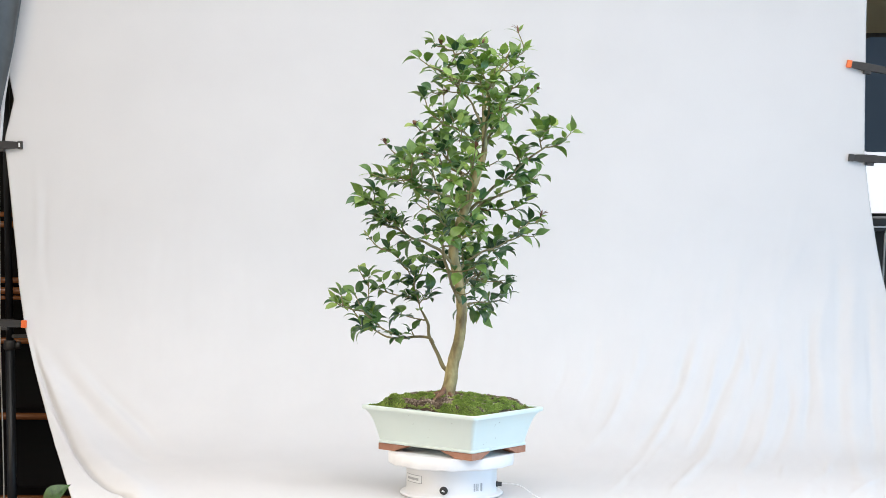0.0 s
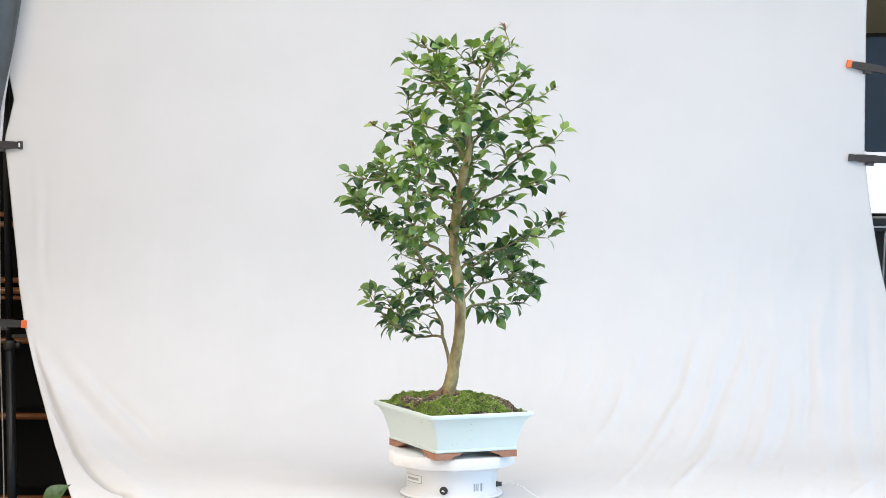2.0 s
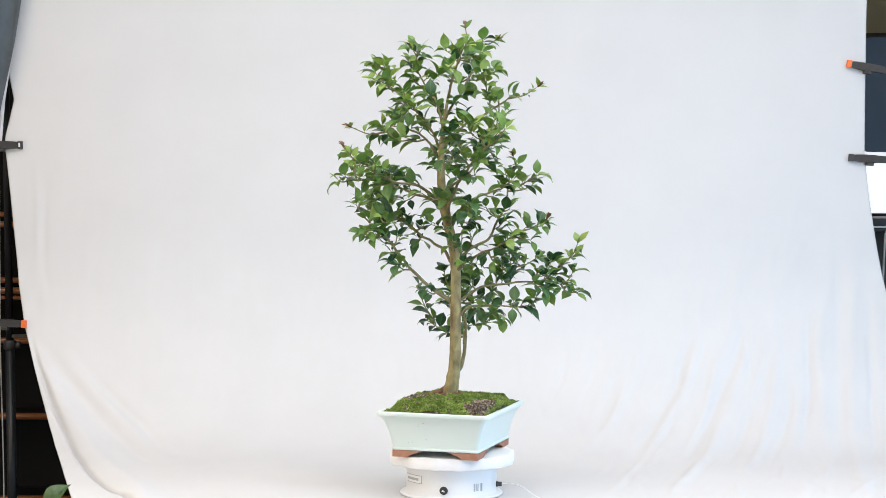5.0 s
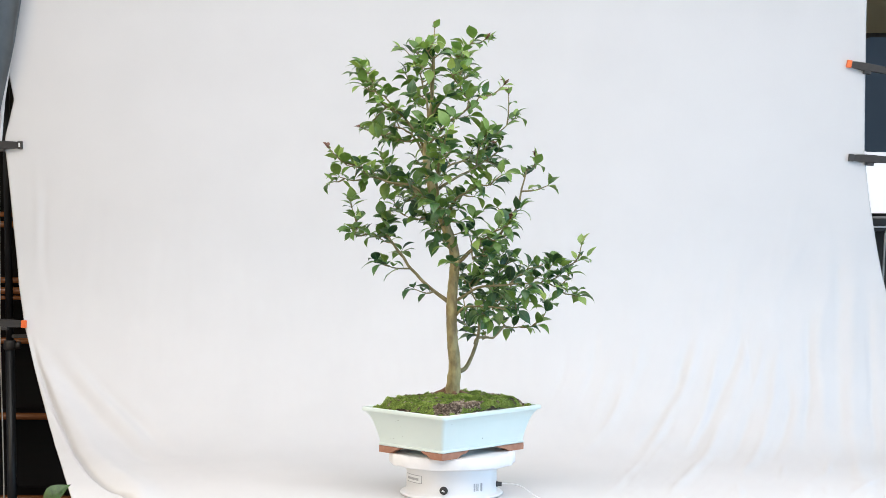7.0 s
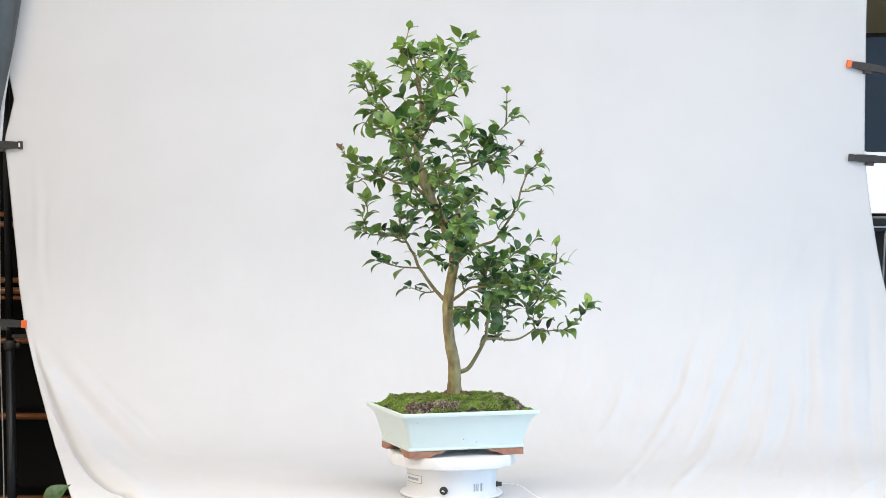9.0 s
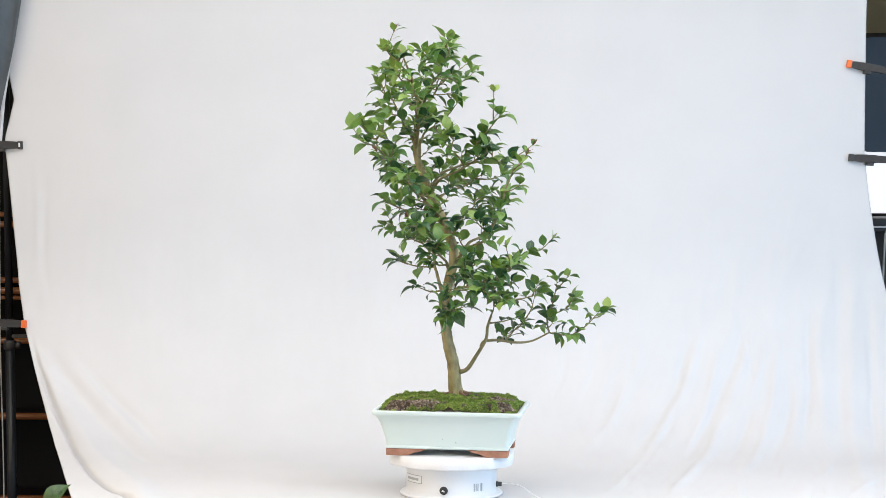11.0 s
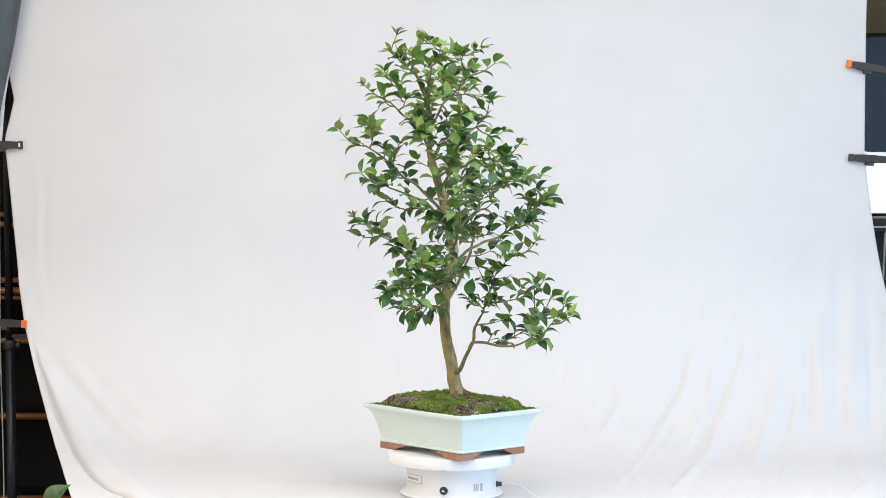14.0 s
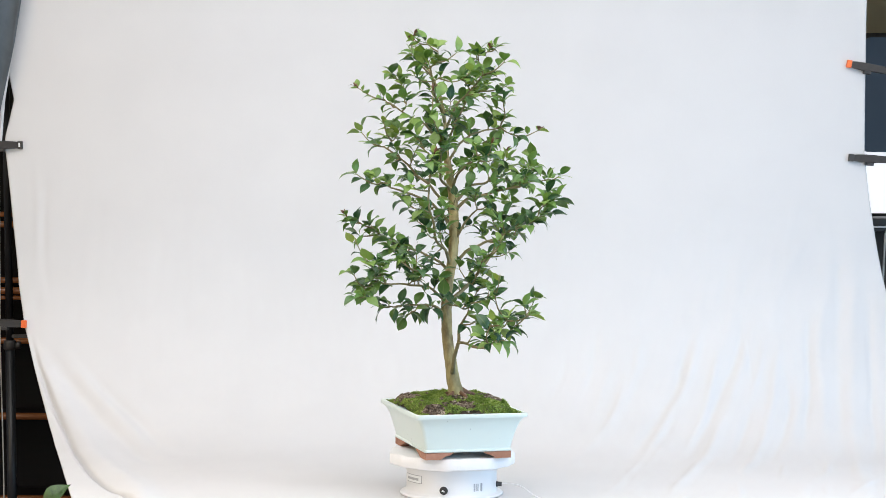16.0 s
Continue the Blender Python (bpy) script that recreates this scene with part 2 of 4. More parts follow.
def fold_row(s):
    """The folds that cross the cloth at s: place, width and height of each."""
    out = []
    for line, w, h in FOLDS:
        s0, s1 = line[0][0], line[-1][0]
        if s0 < s < s1:
            x = lerp_table(line, s)
            x += (0.007 if x > 0 else 0.001) * noise.noise(Vector((s * 6, line[0][1] * 9, 2)))
            out.append((x, w, h * smooth01(s0 - 0.02, s0 + 0.20, s) * (1 - smooth01(s1 - 0.30, s1, s))))
    return out


def backdrop_cloth():
    nu, nv, total = 520, 340, 3.4
    bm = bmesh.new()
    grid = []
    for j in range(nv + 1):
        s = total * j / nv
        y0, z0, ny, nz = cloth_profile(s)
        xl, xr = lerp_table(LEFT_EDGE, s), lerp_table(RIGHT_EDGE, s)
        flat = smooth01(1.9, 2.4, s)
        folds = fold_row(s)
        row = []
        for i in range(nu + 1):
            x = xl + (xr - xl) * i / nu
            f = sum(h * math.exp(-((x - c) / w) ** 2) for c, w, h in folds if abs(x - c) < 3 * w)
            f += 0.010 * (1 - flat) * noise.noise(Vector((x * 1.1, s * 0.5, 3)))
            crease = (0.0032 * noise.noise(Vector((x * 17 + s * 6, s * 2.6, 5))) + 0.0022 * noise.noise(Vector((x * 34 + s * 10, s * 6, 15)))) * smooth01(0.15, 0.8, x) * smooth01(1.05, 1.6, s)
            ridge = 0.0060 * max(0.0, 1 - abs(noise.noise(Vector((x * 8 + s * 2.6, s * 1.5, 21)))) * 8) * max(0.0, noise.noise(Vector((x * 5, s * 3.5, 31))) + 0.25) * smooth01(0.15, 0.5, x) * smooth01(1.15, 1.55, s)
            f += crease + ridge + 0.0012 * noise.noise(Vector((x * 26, s * 9, 8))) * smooth01(0.9, 1.5, s)
            over_table = flat * smooth01(-0.72, -0.68, x)
            if f < 0:
                f *= 1 - 0.97 * over_table
            row.append(bm.verts.new((x, y0 + ny * f, z0 + nz * f)))
        grid.append(row)
    for a, b in zip(grid, grid[1:]):
        for i in range(nu):
            bm.faces.new((a[i], b[i], b[i + 1], a[i + 1]))
    ob = part("backdrop_cloth", bm, M_CLOTH)
    so = ob.modifiers.new("thick", "SOLIDIFY")
    so.thickness, so.offset = 0.0016, 0
    # the cloth's folded hem, which stands off beside the stand
    bm = bmesh.new()
    rows = []
    for k in range(21):
        z = 1.90 - 0.26 * k / 20
        a = -1.475
        b = lerp_table([(1.65, -1.4445), (1.79, -1.434), (1.885, -1.419), (1.99, -1.417)], z)
        rows.append([bm.verts.new((x, 1.192 - 0.002 * math.sin(math.pi * i / 4), z)) for i in range(5) for x in (a + (b - a) * i / 4,)])
    for a, b in zip(rows, rows[1:]):
        for i in range(4):
            bm.faces.new((a[i], b[i], b[i + 1], a[i + 1]))
    hem = part("hem", bm, M_CLOTH, ob)
    so = hem.modifiers.new("thick", "SOLIDIFY")
    so.thickness = 0.003
    return tagged(ob, "white muslin photo backdrop with soft folds clamped to stands", "backdrop")


backdrop_cloth()


def table():
    t = empty("table", pose(0.2, -0.15, 0), "plain table hidden under the white backdrop cloth", "table")
    ob = part("tabletop", box_bm(1.72, 1.4, 0.03, bevel=0.004), M_WOOD, t, smooth=False)
    ob.location = (0, 0, Z_TABLE + 0.0085)
    for sx in (-1, 1):
        for sy in (-1, 1):
            leg = part("leg", box_bm(0.05, 0.05, 0.7135, bevel=0.004), M_WOOD, t, smooth=False)
            leg.location = (sx * 0.79, sy * 0.62, 0.3568)


table()


# ---- the turntable, the pot and the tree ----
M_GREYEDGE = noise_mat("grey_print", (0.34, 0.35, 0.37), (0.42, 0.43, 0.45), 80, 0.5)


def turntable():
    zt = 0.747
    t = empty("turntable", pose(0, 0, zt), "white motorised photo turntable with a round plate on the cloth", "turntable")
    part("base", lathe_bm([(0.126, 0), (0.132, 0.001), (0.1325, 0.004), (0.130, 0.0065), (0.120, 0.008), (0.1160, 0.011), (0.1160, 0.077), (0.114, 0.079)], 96), M_WHITE, t)
    # hand-cut disc: slightly uneven rim
    bm = lathe_bm([(0.153, 0), (0.1590, 0.001), (0.1605, 0.004), (0.1605, 0.027), (0.1590, 0.0295), (0.150, 0.030)], 104)
    for v in bm.verts:
        a = math.atan2(v.co.y, v.co.x)
        facet = 2 * math.pi / 13
        b = (a + 0.10 * math.sin(3 * a)) % facet - facet / 2
        k = 1.018 * math.cos(facet / 2) / math.cos(b) + 0.004 * noise.noise(Vector((math.cos(a) * 2.5, math.sin(a) * 2.5, 1))) + 0.004 * noise.noise(Vector((math.cos(a) * 9, math.sin(a) * 9, v.co.z * 40)))
        v.co.x, v.co.y = v.co.x * k, v.co.y * k
        if v.co.z < 0.005:
            v.co.z += 0.0016 * noise.noise(Vector((math.cos(a) * 4, math.sin(a) * 4, 5)))
    plate = part("plate", bm, M_FOAM, t, "white foam board disc with a faceted hand-cut edge")
    plate.location = (0, 0, 0.0797)

    def on_base(angle, z, r=0.1161):
        """A pose on the drum's side, x along it, z up, y inward."""
        a = radians(angle)
        return Matrix.Translation((r * math.cos(a), r * math.sin(a), z)) @ Matrix.Rotation(a + math.pi / 2, 4, "Z")

    def curved_panel(name, angle, z, w, h, d, mat, label):
        """A panel that follows the drum's curve."""
        bm = bmesh.new()
        n = 8
        for r0, r1 in ((0.1155, 0.1160 + d),):
            rows = []
            for k in range(n + 1):
                a = radians(angle) + (k / n - 0.5) * w / 0.1160
                rows.append([bm.verts.new((r * math.cos(a), r * math.sin(a), zz)) for r, zz in ((r0, z - h / 2), (r1, z - h / 2), (r1, z + h / 2), (r0, z + h / 2))])
            for p, q in zip(rows, rows[1:]):
                for i in range(4):
                    bm.faces.new((p[i], q[i], q[(i + 1) % 4], p[(i + 1) % 4]))
            bm.faces.new(rows[0][::-1])
            bm.faces.new(rows[-1])
        return part(name, bm, mat, t, label, smooth=False)

    badge = curved_panel("badge", -148, 0.0465, 0.072, 0.0205, 0.0008, M_GREYEDGE, "grey embossed name badge")
    face = curved_panel("badge_face", -148, 0.0465, 0.0690, 0.0175, 0.0014, M_WHITE, "")
    bar = curved_panel("badge_bar", -148, 0.0465, 0.050, 0.0060, 0.0019, M_GREYEDGE, "")
    face.parent = bar.parent = badge
    for k in range(3):
        curved_panel("vent_slot", -60.5 + 2.8 * k, 0.0300, 0.0026, 0.0190, 0.0006, M_GREYEDGE, "")
    curved_panel("vent_plate", -49.5, 0.0300, 0.0055, 0.0210, 0.0008, M_GREYEDGE, "")
    m = on_base(-99.5, 0.0245)
    knob = part("knob", lathe_bm([(0.0100, 0), (0.0104, 0.001), (0.0104, 0.004), (0.0092, 0.0055), (0.006, 0.0058)], 32, m=m @ Matrix.Rotation(radians(90), 4, "X")), M_BLACKPL, t, "black push button")
    mark = box_bm(0.0075, 0.0006, 0.0028, m=m @ pose(-0.0005, -0.0062, -0.0008, 0, 35, 0))
    box_bm(0.0050, 0.0006, 0.0026, m=m @ pose(-0.0024, -0.0064, -0.0002, 0, -50, 0), bm=mark)
    part("button_mark", mark, M_WHITE, knob, "white tick", smooth=False)
    m = on_base(-8, 0.0270)
    part("jack", lathe_bm([(0.0075, -0.002), (0.0075, 0.003), (0.006, 0.0036), (0.006, 0.013), (0.0045, 0.014)], 24, m=m @ Matrix.Rotation(radians(90), 4, "X")), M_BLACKPL, t, "black power plug")
    cord = [(0.121, -0.017, 0.0270, 0.0014), (0.150, -0.022, 0.029, 0.0014), (0.180, -0.036, 0.024, 0.0014), (0.215, -0.090, 0.008, 0.0014), (0.260, -0.160, 0.0023, 0.0014), (0.330, -0.34, 0.0023, 0.0014), (0.42, -0.60, 0.0023, 0.0014)]
    part("power_cord", tube_bm([tuple(v) for v in spline(cord, 8)], 8), M_WHITE, t, "thin white power cord")
    return t, plate


TURNTABLE, PLATE = turntable()


def rounded_rect(hx, hy, r, n=6):
    out = []
    for cx, cy, a0 in ((hx - r, hy - r, 0), (-hx + r, hy - r, 90), (-hx + r, -hy + r, 180), (hx - r, -hy + r, 270)):
        for k in range(n + 1):
            a = radians(a0 + 90 * k / n)
            out.append((cx + r * math.cos(a), cy + r * math.sin(a)))
    return out


def loft_bm(rows, cap_ends=True):
    """Rows of (half length, half width, corner radius, z)."""
    bm = bmesh.new()
    rings = [[bm.verts.new((x, y, z)) for x, y in rounded_rect(hx, hy, r)] for hx, hy, r, z in rows]
    n = len(rings[0])
    for a, b in zip(rings, rings[1:]):
        for i in range(n):
            bm.faces.new((a[i], a[(i + 1) % n], b[(i + 1) % n], b[i]))
    if cap_ends:
        bm.faces.new(rings[0][::-1])
        bm.faces.new(rings[-1])
    return bm


def bonsai_pot():
    t = empty("bonsai_pot", pose(0, 0, Z_PLATE), "pale celadon glazed rectangular bonsai pot with terracotta feet", "plant pot")
    # wall profile: how far it stands out from the foot line, and its height
    wall_line = [(-0.003, 0.017), (0.0005, 0.0175), (0.0020, 0.0185), (0.0024, 0.0205), (0.0022, 0.0232), (0.0008, 0.0246), (-0.0002, 0.0250), (0.0002, 0.0265), (0.0030, 0.040), (0.0068, 0.055), (0.0108, 0.069),
                 (0.0150, 0.082), (0.0190, 0.0910), (0.0225, 0.0965), (0.0262, 0.1010), (0.0288, 0.1038), (0.0294, 0.1043), (0.0328, 0.1046), (0.0338, 0.1052), (0.0343, 0.1068), (0.0345, 0.1110), (0.0341, 0.1138),
                 (0.0328, 0.1154), (0.0300, 0.1160), (0.0262, 0.1156), (0.0240, 0.1140), (0.0225, 0.1100), (0.018, 0.090)]
    rows = [(0.1535 + o, 0.1112 + o, 0.0085 + 0.12 * max(0.0, o), z) for o, z in wall_line]
    part("body", loft_bm(rows), M_GLAZE, t)
    rng = random.Random(11)
    for k in range(26):
        face = rng.choice((0, 1, 2, 3))
        z = rng.uniform(0.035, 0.100)
        g = 0.1532 + lerp_table([(0.025, 0.0), (0.040, 0.0030), (0.055, 0.0068), (0.069, 0.0108), (0.082, 0.0150), (0.091, 0.0190), (0.100, 0.027)], z)
        half = (g, g - 0.0423)
        along = rng.uniform(-0.85, 0.85)
        n = (1, 0) if face == 0 else (-1, 0) if face == 1 else (0, 1) if face == 2 else (0, -1)
        x = n[0] * half[0] if n[0] else along * half[0]
        y = n[1] * half[1] if n[1] else along * half[1]
        bm = bmesh.new()
        r = rng.uniform(0.0007, 0.0016)
        bmesh.ops.create_icosphere(bm, subdivisions=1, radius=r, matrix=Matrix.Translation((x, y, z)) @ Matrix.Diagonal((0.4 if n[0] else 1, 0.4 if n[1] else 1, 1, 1)))
        part("glaze_pit", bm, M_SOIL, t)
    for sx in (-1, 1):
        for sy in (-1, 1):
            bm = bmesh.new()
            # an L-shaped foot whose arms taper in a bracket curve
            prof = [(0, 0.0), (0.054, 0.0), (0.061, 0.0035), (0.073, 0.0085), (0.086, 0.0105), (0.100, 0.0165)]
            for axis in (0, 1):
                near, far = [], []
                for d, z in prof + [(0, 0.0165)]:
                    if axis == 0:
                        near.append(bm.verts.new((-d, 0, z)))
                        far.append(bm.verts.new((-d, -0.022, z)))
                    else:
                        near.append(bm.verts.new((0.0005, -d * 0.72 - 0.0005, z)))
                        far.append(bm.verts.new((-0.022, -d * 0.72 - 0.0005, z)))
                n = len(near)
                bm.faces.new(near)
                bm.faces.new(far[::-1])
                for i in range(n):
                    bm.faces.new((near[i], far[i], far[(i + 1) % n], near[(i + 1) % n]))
            bmesh.ops.transform(bm, matrix=Matrix.Translation((sx * 0.1532, sy * 0.1109, 0)) @ Matrix.Diagonal((sx, sy, 1, 1)), verts=bm.verts)
            bmesh.ops.recalc_face_normals(bm, faces=bm.faces)
            part("foot", bm, M_TERRA, t, "unglazed terracotta foot", smooth=False)
    return t


POT = bonsai_pot()


# leaf materials: per-object shades for single leaves, per-island shades for the joined rest
def leaf_material(name, island, shades, through_it, glow):
    """Blade of a leaf: three shades from old to young, the colour of light that passes through it and how much does."""
    m, nt, bs = material(name, 0.35)
    N, L = nt.nodes, nt.links
    rnd = N.new("ShaderNodeNewGeometry").outputs["Random Per Island"] if island else N.new("ShaderNodeObjectInfo").outputs["Random"]
    ramp = N.new("ShaderNodeValToRGB")
    el = ramp.color_ramp.elements
    el[0].color, el[1].color = (*shades[0], 1), (*shades[2], 1)
    el.new(0.6).color = (*shades[1], 1)
    L.new(rnd, ramp.inputs[0])
    # paler midrib and side veins drawn from the leaf's own coordinates
    uv = N.new("ShaderNodeUVMap")
    sep = N.new("ShaderNodeSeparateXYZ")
    L.new(uv.outputs[0], sep.inputs[0])
    off = N.new("ShaderNodeMath")
    off.operation = "SUBTRACT"
    off.inputs[1].default_value = 0.5
    L.new(sep.outputs["X"], off.inputs[0])
    ab = N.new("ShaderNodeMath")
    ab.operation = "ABSOLUTE"
    L.new(off.outputs[0], ab.inputs[0])
    rib = N.new("ShaderNodeMapRange")
    rib.inputs["From Min"].default_value, rib.inputs["From Max"].default_value = 0.0, 0.05
    rib.inputs["To Min"].default_value, rib.inputs["To Max"].default_value = 0.5, 0.0
    L.new(ab.outputs[0], rib.inputs[0])
    tex = N.new("ShaderNodeTexNoise")
    tex.inputs["Scale"].default_value = 90
    co = N.new("ShaderNodeTexCoord")
    L.new(co.outputs["Object"], tex.inputs["Vector"])
    mix1 = N.new("ShaderNodeMix")
    mix1.data_type = "RGBA"
    mix1.blend_type = "MULTIPLY"
    mr = N.new("ShaderNodeMapRange")
    mr.inputs["To Min"].default_value, mr.inputs["To Max"].default_value = 0.65, 1.35
    L.new(tex.outputs["Fac"], mr.inputs[0])
    mix1.inputs["Factor"].default_value = 1.0
    L.new(ramp.outputs[0], mix1.inputs["A"]), L.new(mr.outputs[0], mix1.inputs["B"])
    mix2 = N.new("ShaderNodeMix")
    mix2.data_type = "RGBA"
    L.new(rib.outputs[0], mix2.inputs["Factor"]), L.new(mix1.outputs["Result"], mix2.inputs["A"])
    mix2.inputs["B"].default_value = (*[0.4 * c + 0.6 * d for c, d in zip(shades[2], (0.16, 0.24, 0.07))], 1)
    L.new(mix2.outputs["Result"], bs.inputs["Base Color"])
    bs.inputs["Specular IOR Level"].default_value = 0.45
    bp = N.new("ShaderNodeBump")
    bp.inputs["Strength"].default_value, bp.inputs["Distance"].default_value = 0.12, 0.003
    L.new(tex.outputs["Fac"], bp.inputs["Height"]), L.new(bp.outputs[0], bs.inputs["Normal"])
    # light that passes through the blade
    tr = N.new("ShaderNodeBsdfTranslucent")
    tr.inputs["Color"].default_value = (*through_it, 1)
    ms = N.new("ShaderNodeMixShader")
    ms.inputs[0].default_value = glow
    L.new(bs.outputs[0], ms.inputs[1]), L.new(tr.outputs[0], ms.inputs[2])
    L.new(ms.outputs[0], N["Material Output"].inputs["Surface"])
    return m


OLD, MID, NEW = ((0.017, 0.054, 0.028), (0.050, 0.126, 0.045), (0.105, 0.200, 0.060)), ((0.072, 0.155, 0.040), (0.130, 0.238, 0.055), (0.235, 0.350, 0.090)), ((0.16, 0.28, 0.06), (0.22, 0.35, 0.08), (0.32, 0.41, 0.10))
M_LEAF = leaf_material("camellia_leaf", False, OLD, (0.05, 0.14, 0.02), 0.12)
M_LEAF_REST = leaf_material("camellia_leaf_rest", True, OLD, (0.05, 0.14, 0.02), 0.12)
M_MID = leaf_material("camellia_leaf_mid", False, MID, (0.14, 0.28, 0.03), 0.20)
M_MID_REST = leaf_material("camellia_leaf_mid_rest", True, MID, (0.14, 0.28, 0.03), 0.20)
M_YOUNG = leaf_material("young_leaf", False, NEW, (0.22, 0.36, 0.05), 0.30)
M_RED = noise_mat("red_brown_bud", (0.09, 0.036, 0.022), (0.18, 0.085, 0.045), 200, 0.45)
M_BUD = noise_mat("green_bud", (0.16, 0.20, 0.07), (0.28, 0.30, 0.12), 200, 0.5)


def leaf_shape(length, width, fold, arch, twist, tip=1.0):
    """One leaf along +y, upper side +z: an oval blade with a drawn-out tip, folded along the midrib and arched down; also its uv."""
    stations = (0.0, 0.08, 0.19, 0.33, 0.48, 0.63, 0.76, 0.86, 0.93, 1.0)
    halves = (0.04, 0.38, 0.76, 0.99, 0.98, 0.76, 0.46 * tip, 0.22 * tip, 0.09 * tip, 0.0)
    stalk = 0.11 * length
    verts, uvs, faces = [], [], []
    rows = []
    y, z, last = stalk, 0.0, 0.0
    for s, hw in zip(stations, halves):
        a = -arch * ((s + last) / 2) ** 1.25
        y += (length - stalk) * (s - last) * math.cos(a)
        z += (length - stalk) * (s - last) * math.sin(a)
        last = s
        a = -arch * s ** 1.25
        row = []
        cols = (-1, -0.55, 0, 0.55, 1) if hw > 0.02 else (0,)
        for c in cols:
            w = c * hw * width / 2
            lift = abs(w) * fold - abs(c) ** 3 * hw * width * 0.09 + twist * w * s + (0.012 * math.sin(9 * s + 2 * c) * abs(c) if abs(c) == 1 else 0)
            row.append(len(verts))
            verts.append((w, y - lift * math.sin(a), z + lift * math.cos(a)))
            uvs.append((0.5 + 0.5 * c * hw, s))
        rows.append(row)
    for a, b in zip(rows, rows[1:]):
        if len(b) == 1:
            for i in range(4):
                faces.append((a[i], a[i + 1], b[0]))
        else:
            for i in range(4):
                faces.append((a[i], a[i + 1], b[i + 1], b[i]))
    # stalk
    k = len(verts)
    r = length * 0.018
    for q in ((-r, 0, 0), (r, 0, 0), (0, 0, -1.6 * r), (-r, stalk * 1.1, 0), (r, stalk * 1.1, 0), (0, stalk * 1.1, -1.6 * r)):
        verts.append(q)
        uvs.append((0.5, 0.0))
    faces += [(k, k + 1, k + 4, k + 3), (k + 1, k + 2, k + 5, k + 4), (k + 2, k, k + 3, k + 5)]
    return verts, uvs, faces


def mesh_of(name, verts, uvs, faces, mat):
    me = bpy.data.meshes.new(name)
    me.from_pydata(verts, [], faces)
    lay = me.uv_layers.new(name="UVMap")
    idx = np.empty(len(me.loops), dtype=np.int32)
    me.loops.foreach_get("vertex_index", idx)
    lay.data.foreach_set("uv", np.asarray(uvs, dtype=np.float32)[idx].ravel())
    me.materials.append(mat)
    me.polygons.foreach_set("use_smooth", [True] * len(me.polygons))
    me.update()
    return me


LEAF_KINDS = [leaf_shape(1.0, 0.48, 0.40, 0.95, 0.10), leaf_shape(1.0, 0.52, 0.32, 0.70, -0.15), leaf_shape(1.0, 0.45, 0.52, 1.25, 0.20), leaf_shape(1.0, 0.56, 0.28, 0.85, 0.0),
              leaf_shape(1.0, 0.42, 0.48, 1.50, -0.20), leaf_shape(1.0, 0.48, 0.60, 1.05, -0.10), leaf_shape(1.0, 0.52, 0.35, 1.15, 0.25)]
YOUNG_KINDS = [leaf_shape(1.0, 0.56, 0.40, 0.30, 0.05, 1.3), leaf_shape(1.0, 0.62, 0.25, 0.45, -0.10, 1.3), leaf_shape(1.0, 0.52, 0.50, 0.55, 0.10, 1.2)]
LEAF_MESH = [mesh_of("leaf", *k, M_LEAF) for k in LEAF_KINDS]
MID_MESH = [mesh_of("leaf", *k, M_MID) for k in LEAF_KINDS]
YOUNG_MESH = [mesh_of("young_leaf", *k, M_YOUNG) for k in YOUNG_KINDS]
RED_MESH = mesh_of("new_leaf", *LEAF_KINDS[0], M_RED)
RNG = random.Random(7)
LEAF_LIMIT = 230


class Tree:
    def __init__(self):
        self.thing = empty("bonsai_tree", pose(0, 0, Z_PLATE), "upright camellia bonsai tree with glossy green leaves in a pot", "tree")
        self.count = 0
        self.rest, self.mid = ([], [], []), ([], [], [])

    def leaf(self, at, way, up, length, owner, young=False):
        y = way.normalized()
        x = y.cross(up)
        if x.length < 0.05:
            x = y.cross(Vector((1, 0.2, 0)))
        x.normalize()
        z = x.cross(y)
        m = Matrix((x, y, z)).transposed().to_4x4()
        m.translation = at
        k = RNG.randrange(len(LEAF_KINDS))
        self.count += 1
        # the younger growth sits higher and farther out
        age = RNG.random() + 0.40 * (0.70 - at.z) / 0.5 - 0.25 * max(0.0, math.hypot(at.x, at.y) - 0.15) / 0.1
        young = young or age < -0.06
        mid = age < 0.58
        size = length * (0.78 if young else 1.0)
        m = m @ Matrix.Diagonal((size, size, size, 1))
        if young or self.count <= LEAF_LIMIT:
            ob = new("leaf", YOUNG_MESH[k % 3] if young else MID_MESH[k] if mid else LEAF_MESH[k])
            ob.parent = owner
            ob.matrix_basis = m
            if young:
                tagged(ob, "young pale green leaf")
        else:
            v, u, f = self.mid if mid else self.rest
            base = len(v)
            verts, uvs, faces = LEAF_KINDS[k]
            v += [tuple(m @ Vector(q)) for q in verts]
            u += uvs
            f += [tuple(i + base for i in face) for face in faces]

    def finish(self):
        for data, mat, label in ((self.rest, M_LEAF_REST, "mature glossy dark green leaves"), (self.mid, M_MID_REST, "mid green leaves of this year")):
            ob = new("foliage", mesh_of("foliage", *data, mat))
            ob.parent = self.thing
            tagged(ob, label, kind="stuff")


TREE_MAKER = Tree()
TREE = TREE_MAKER.thing

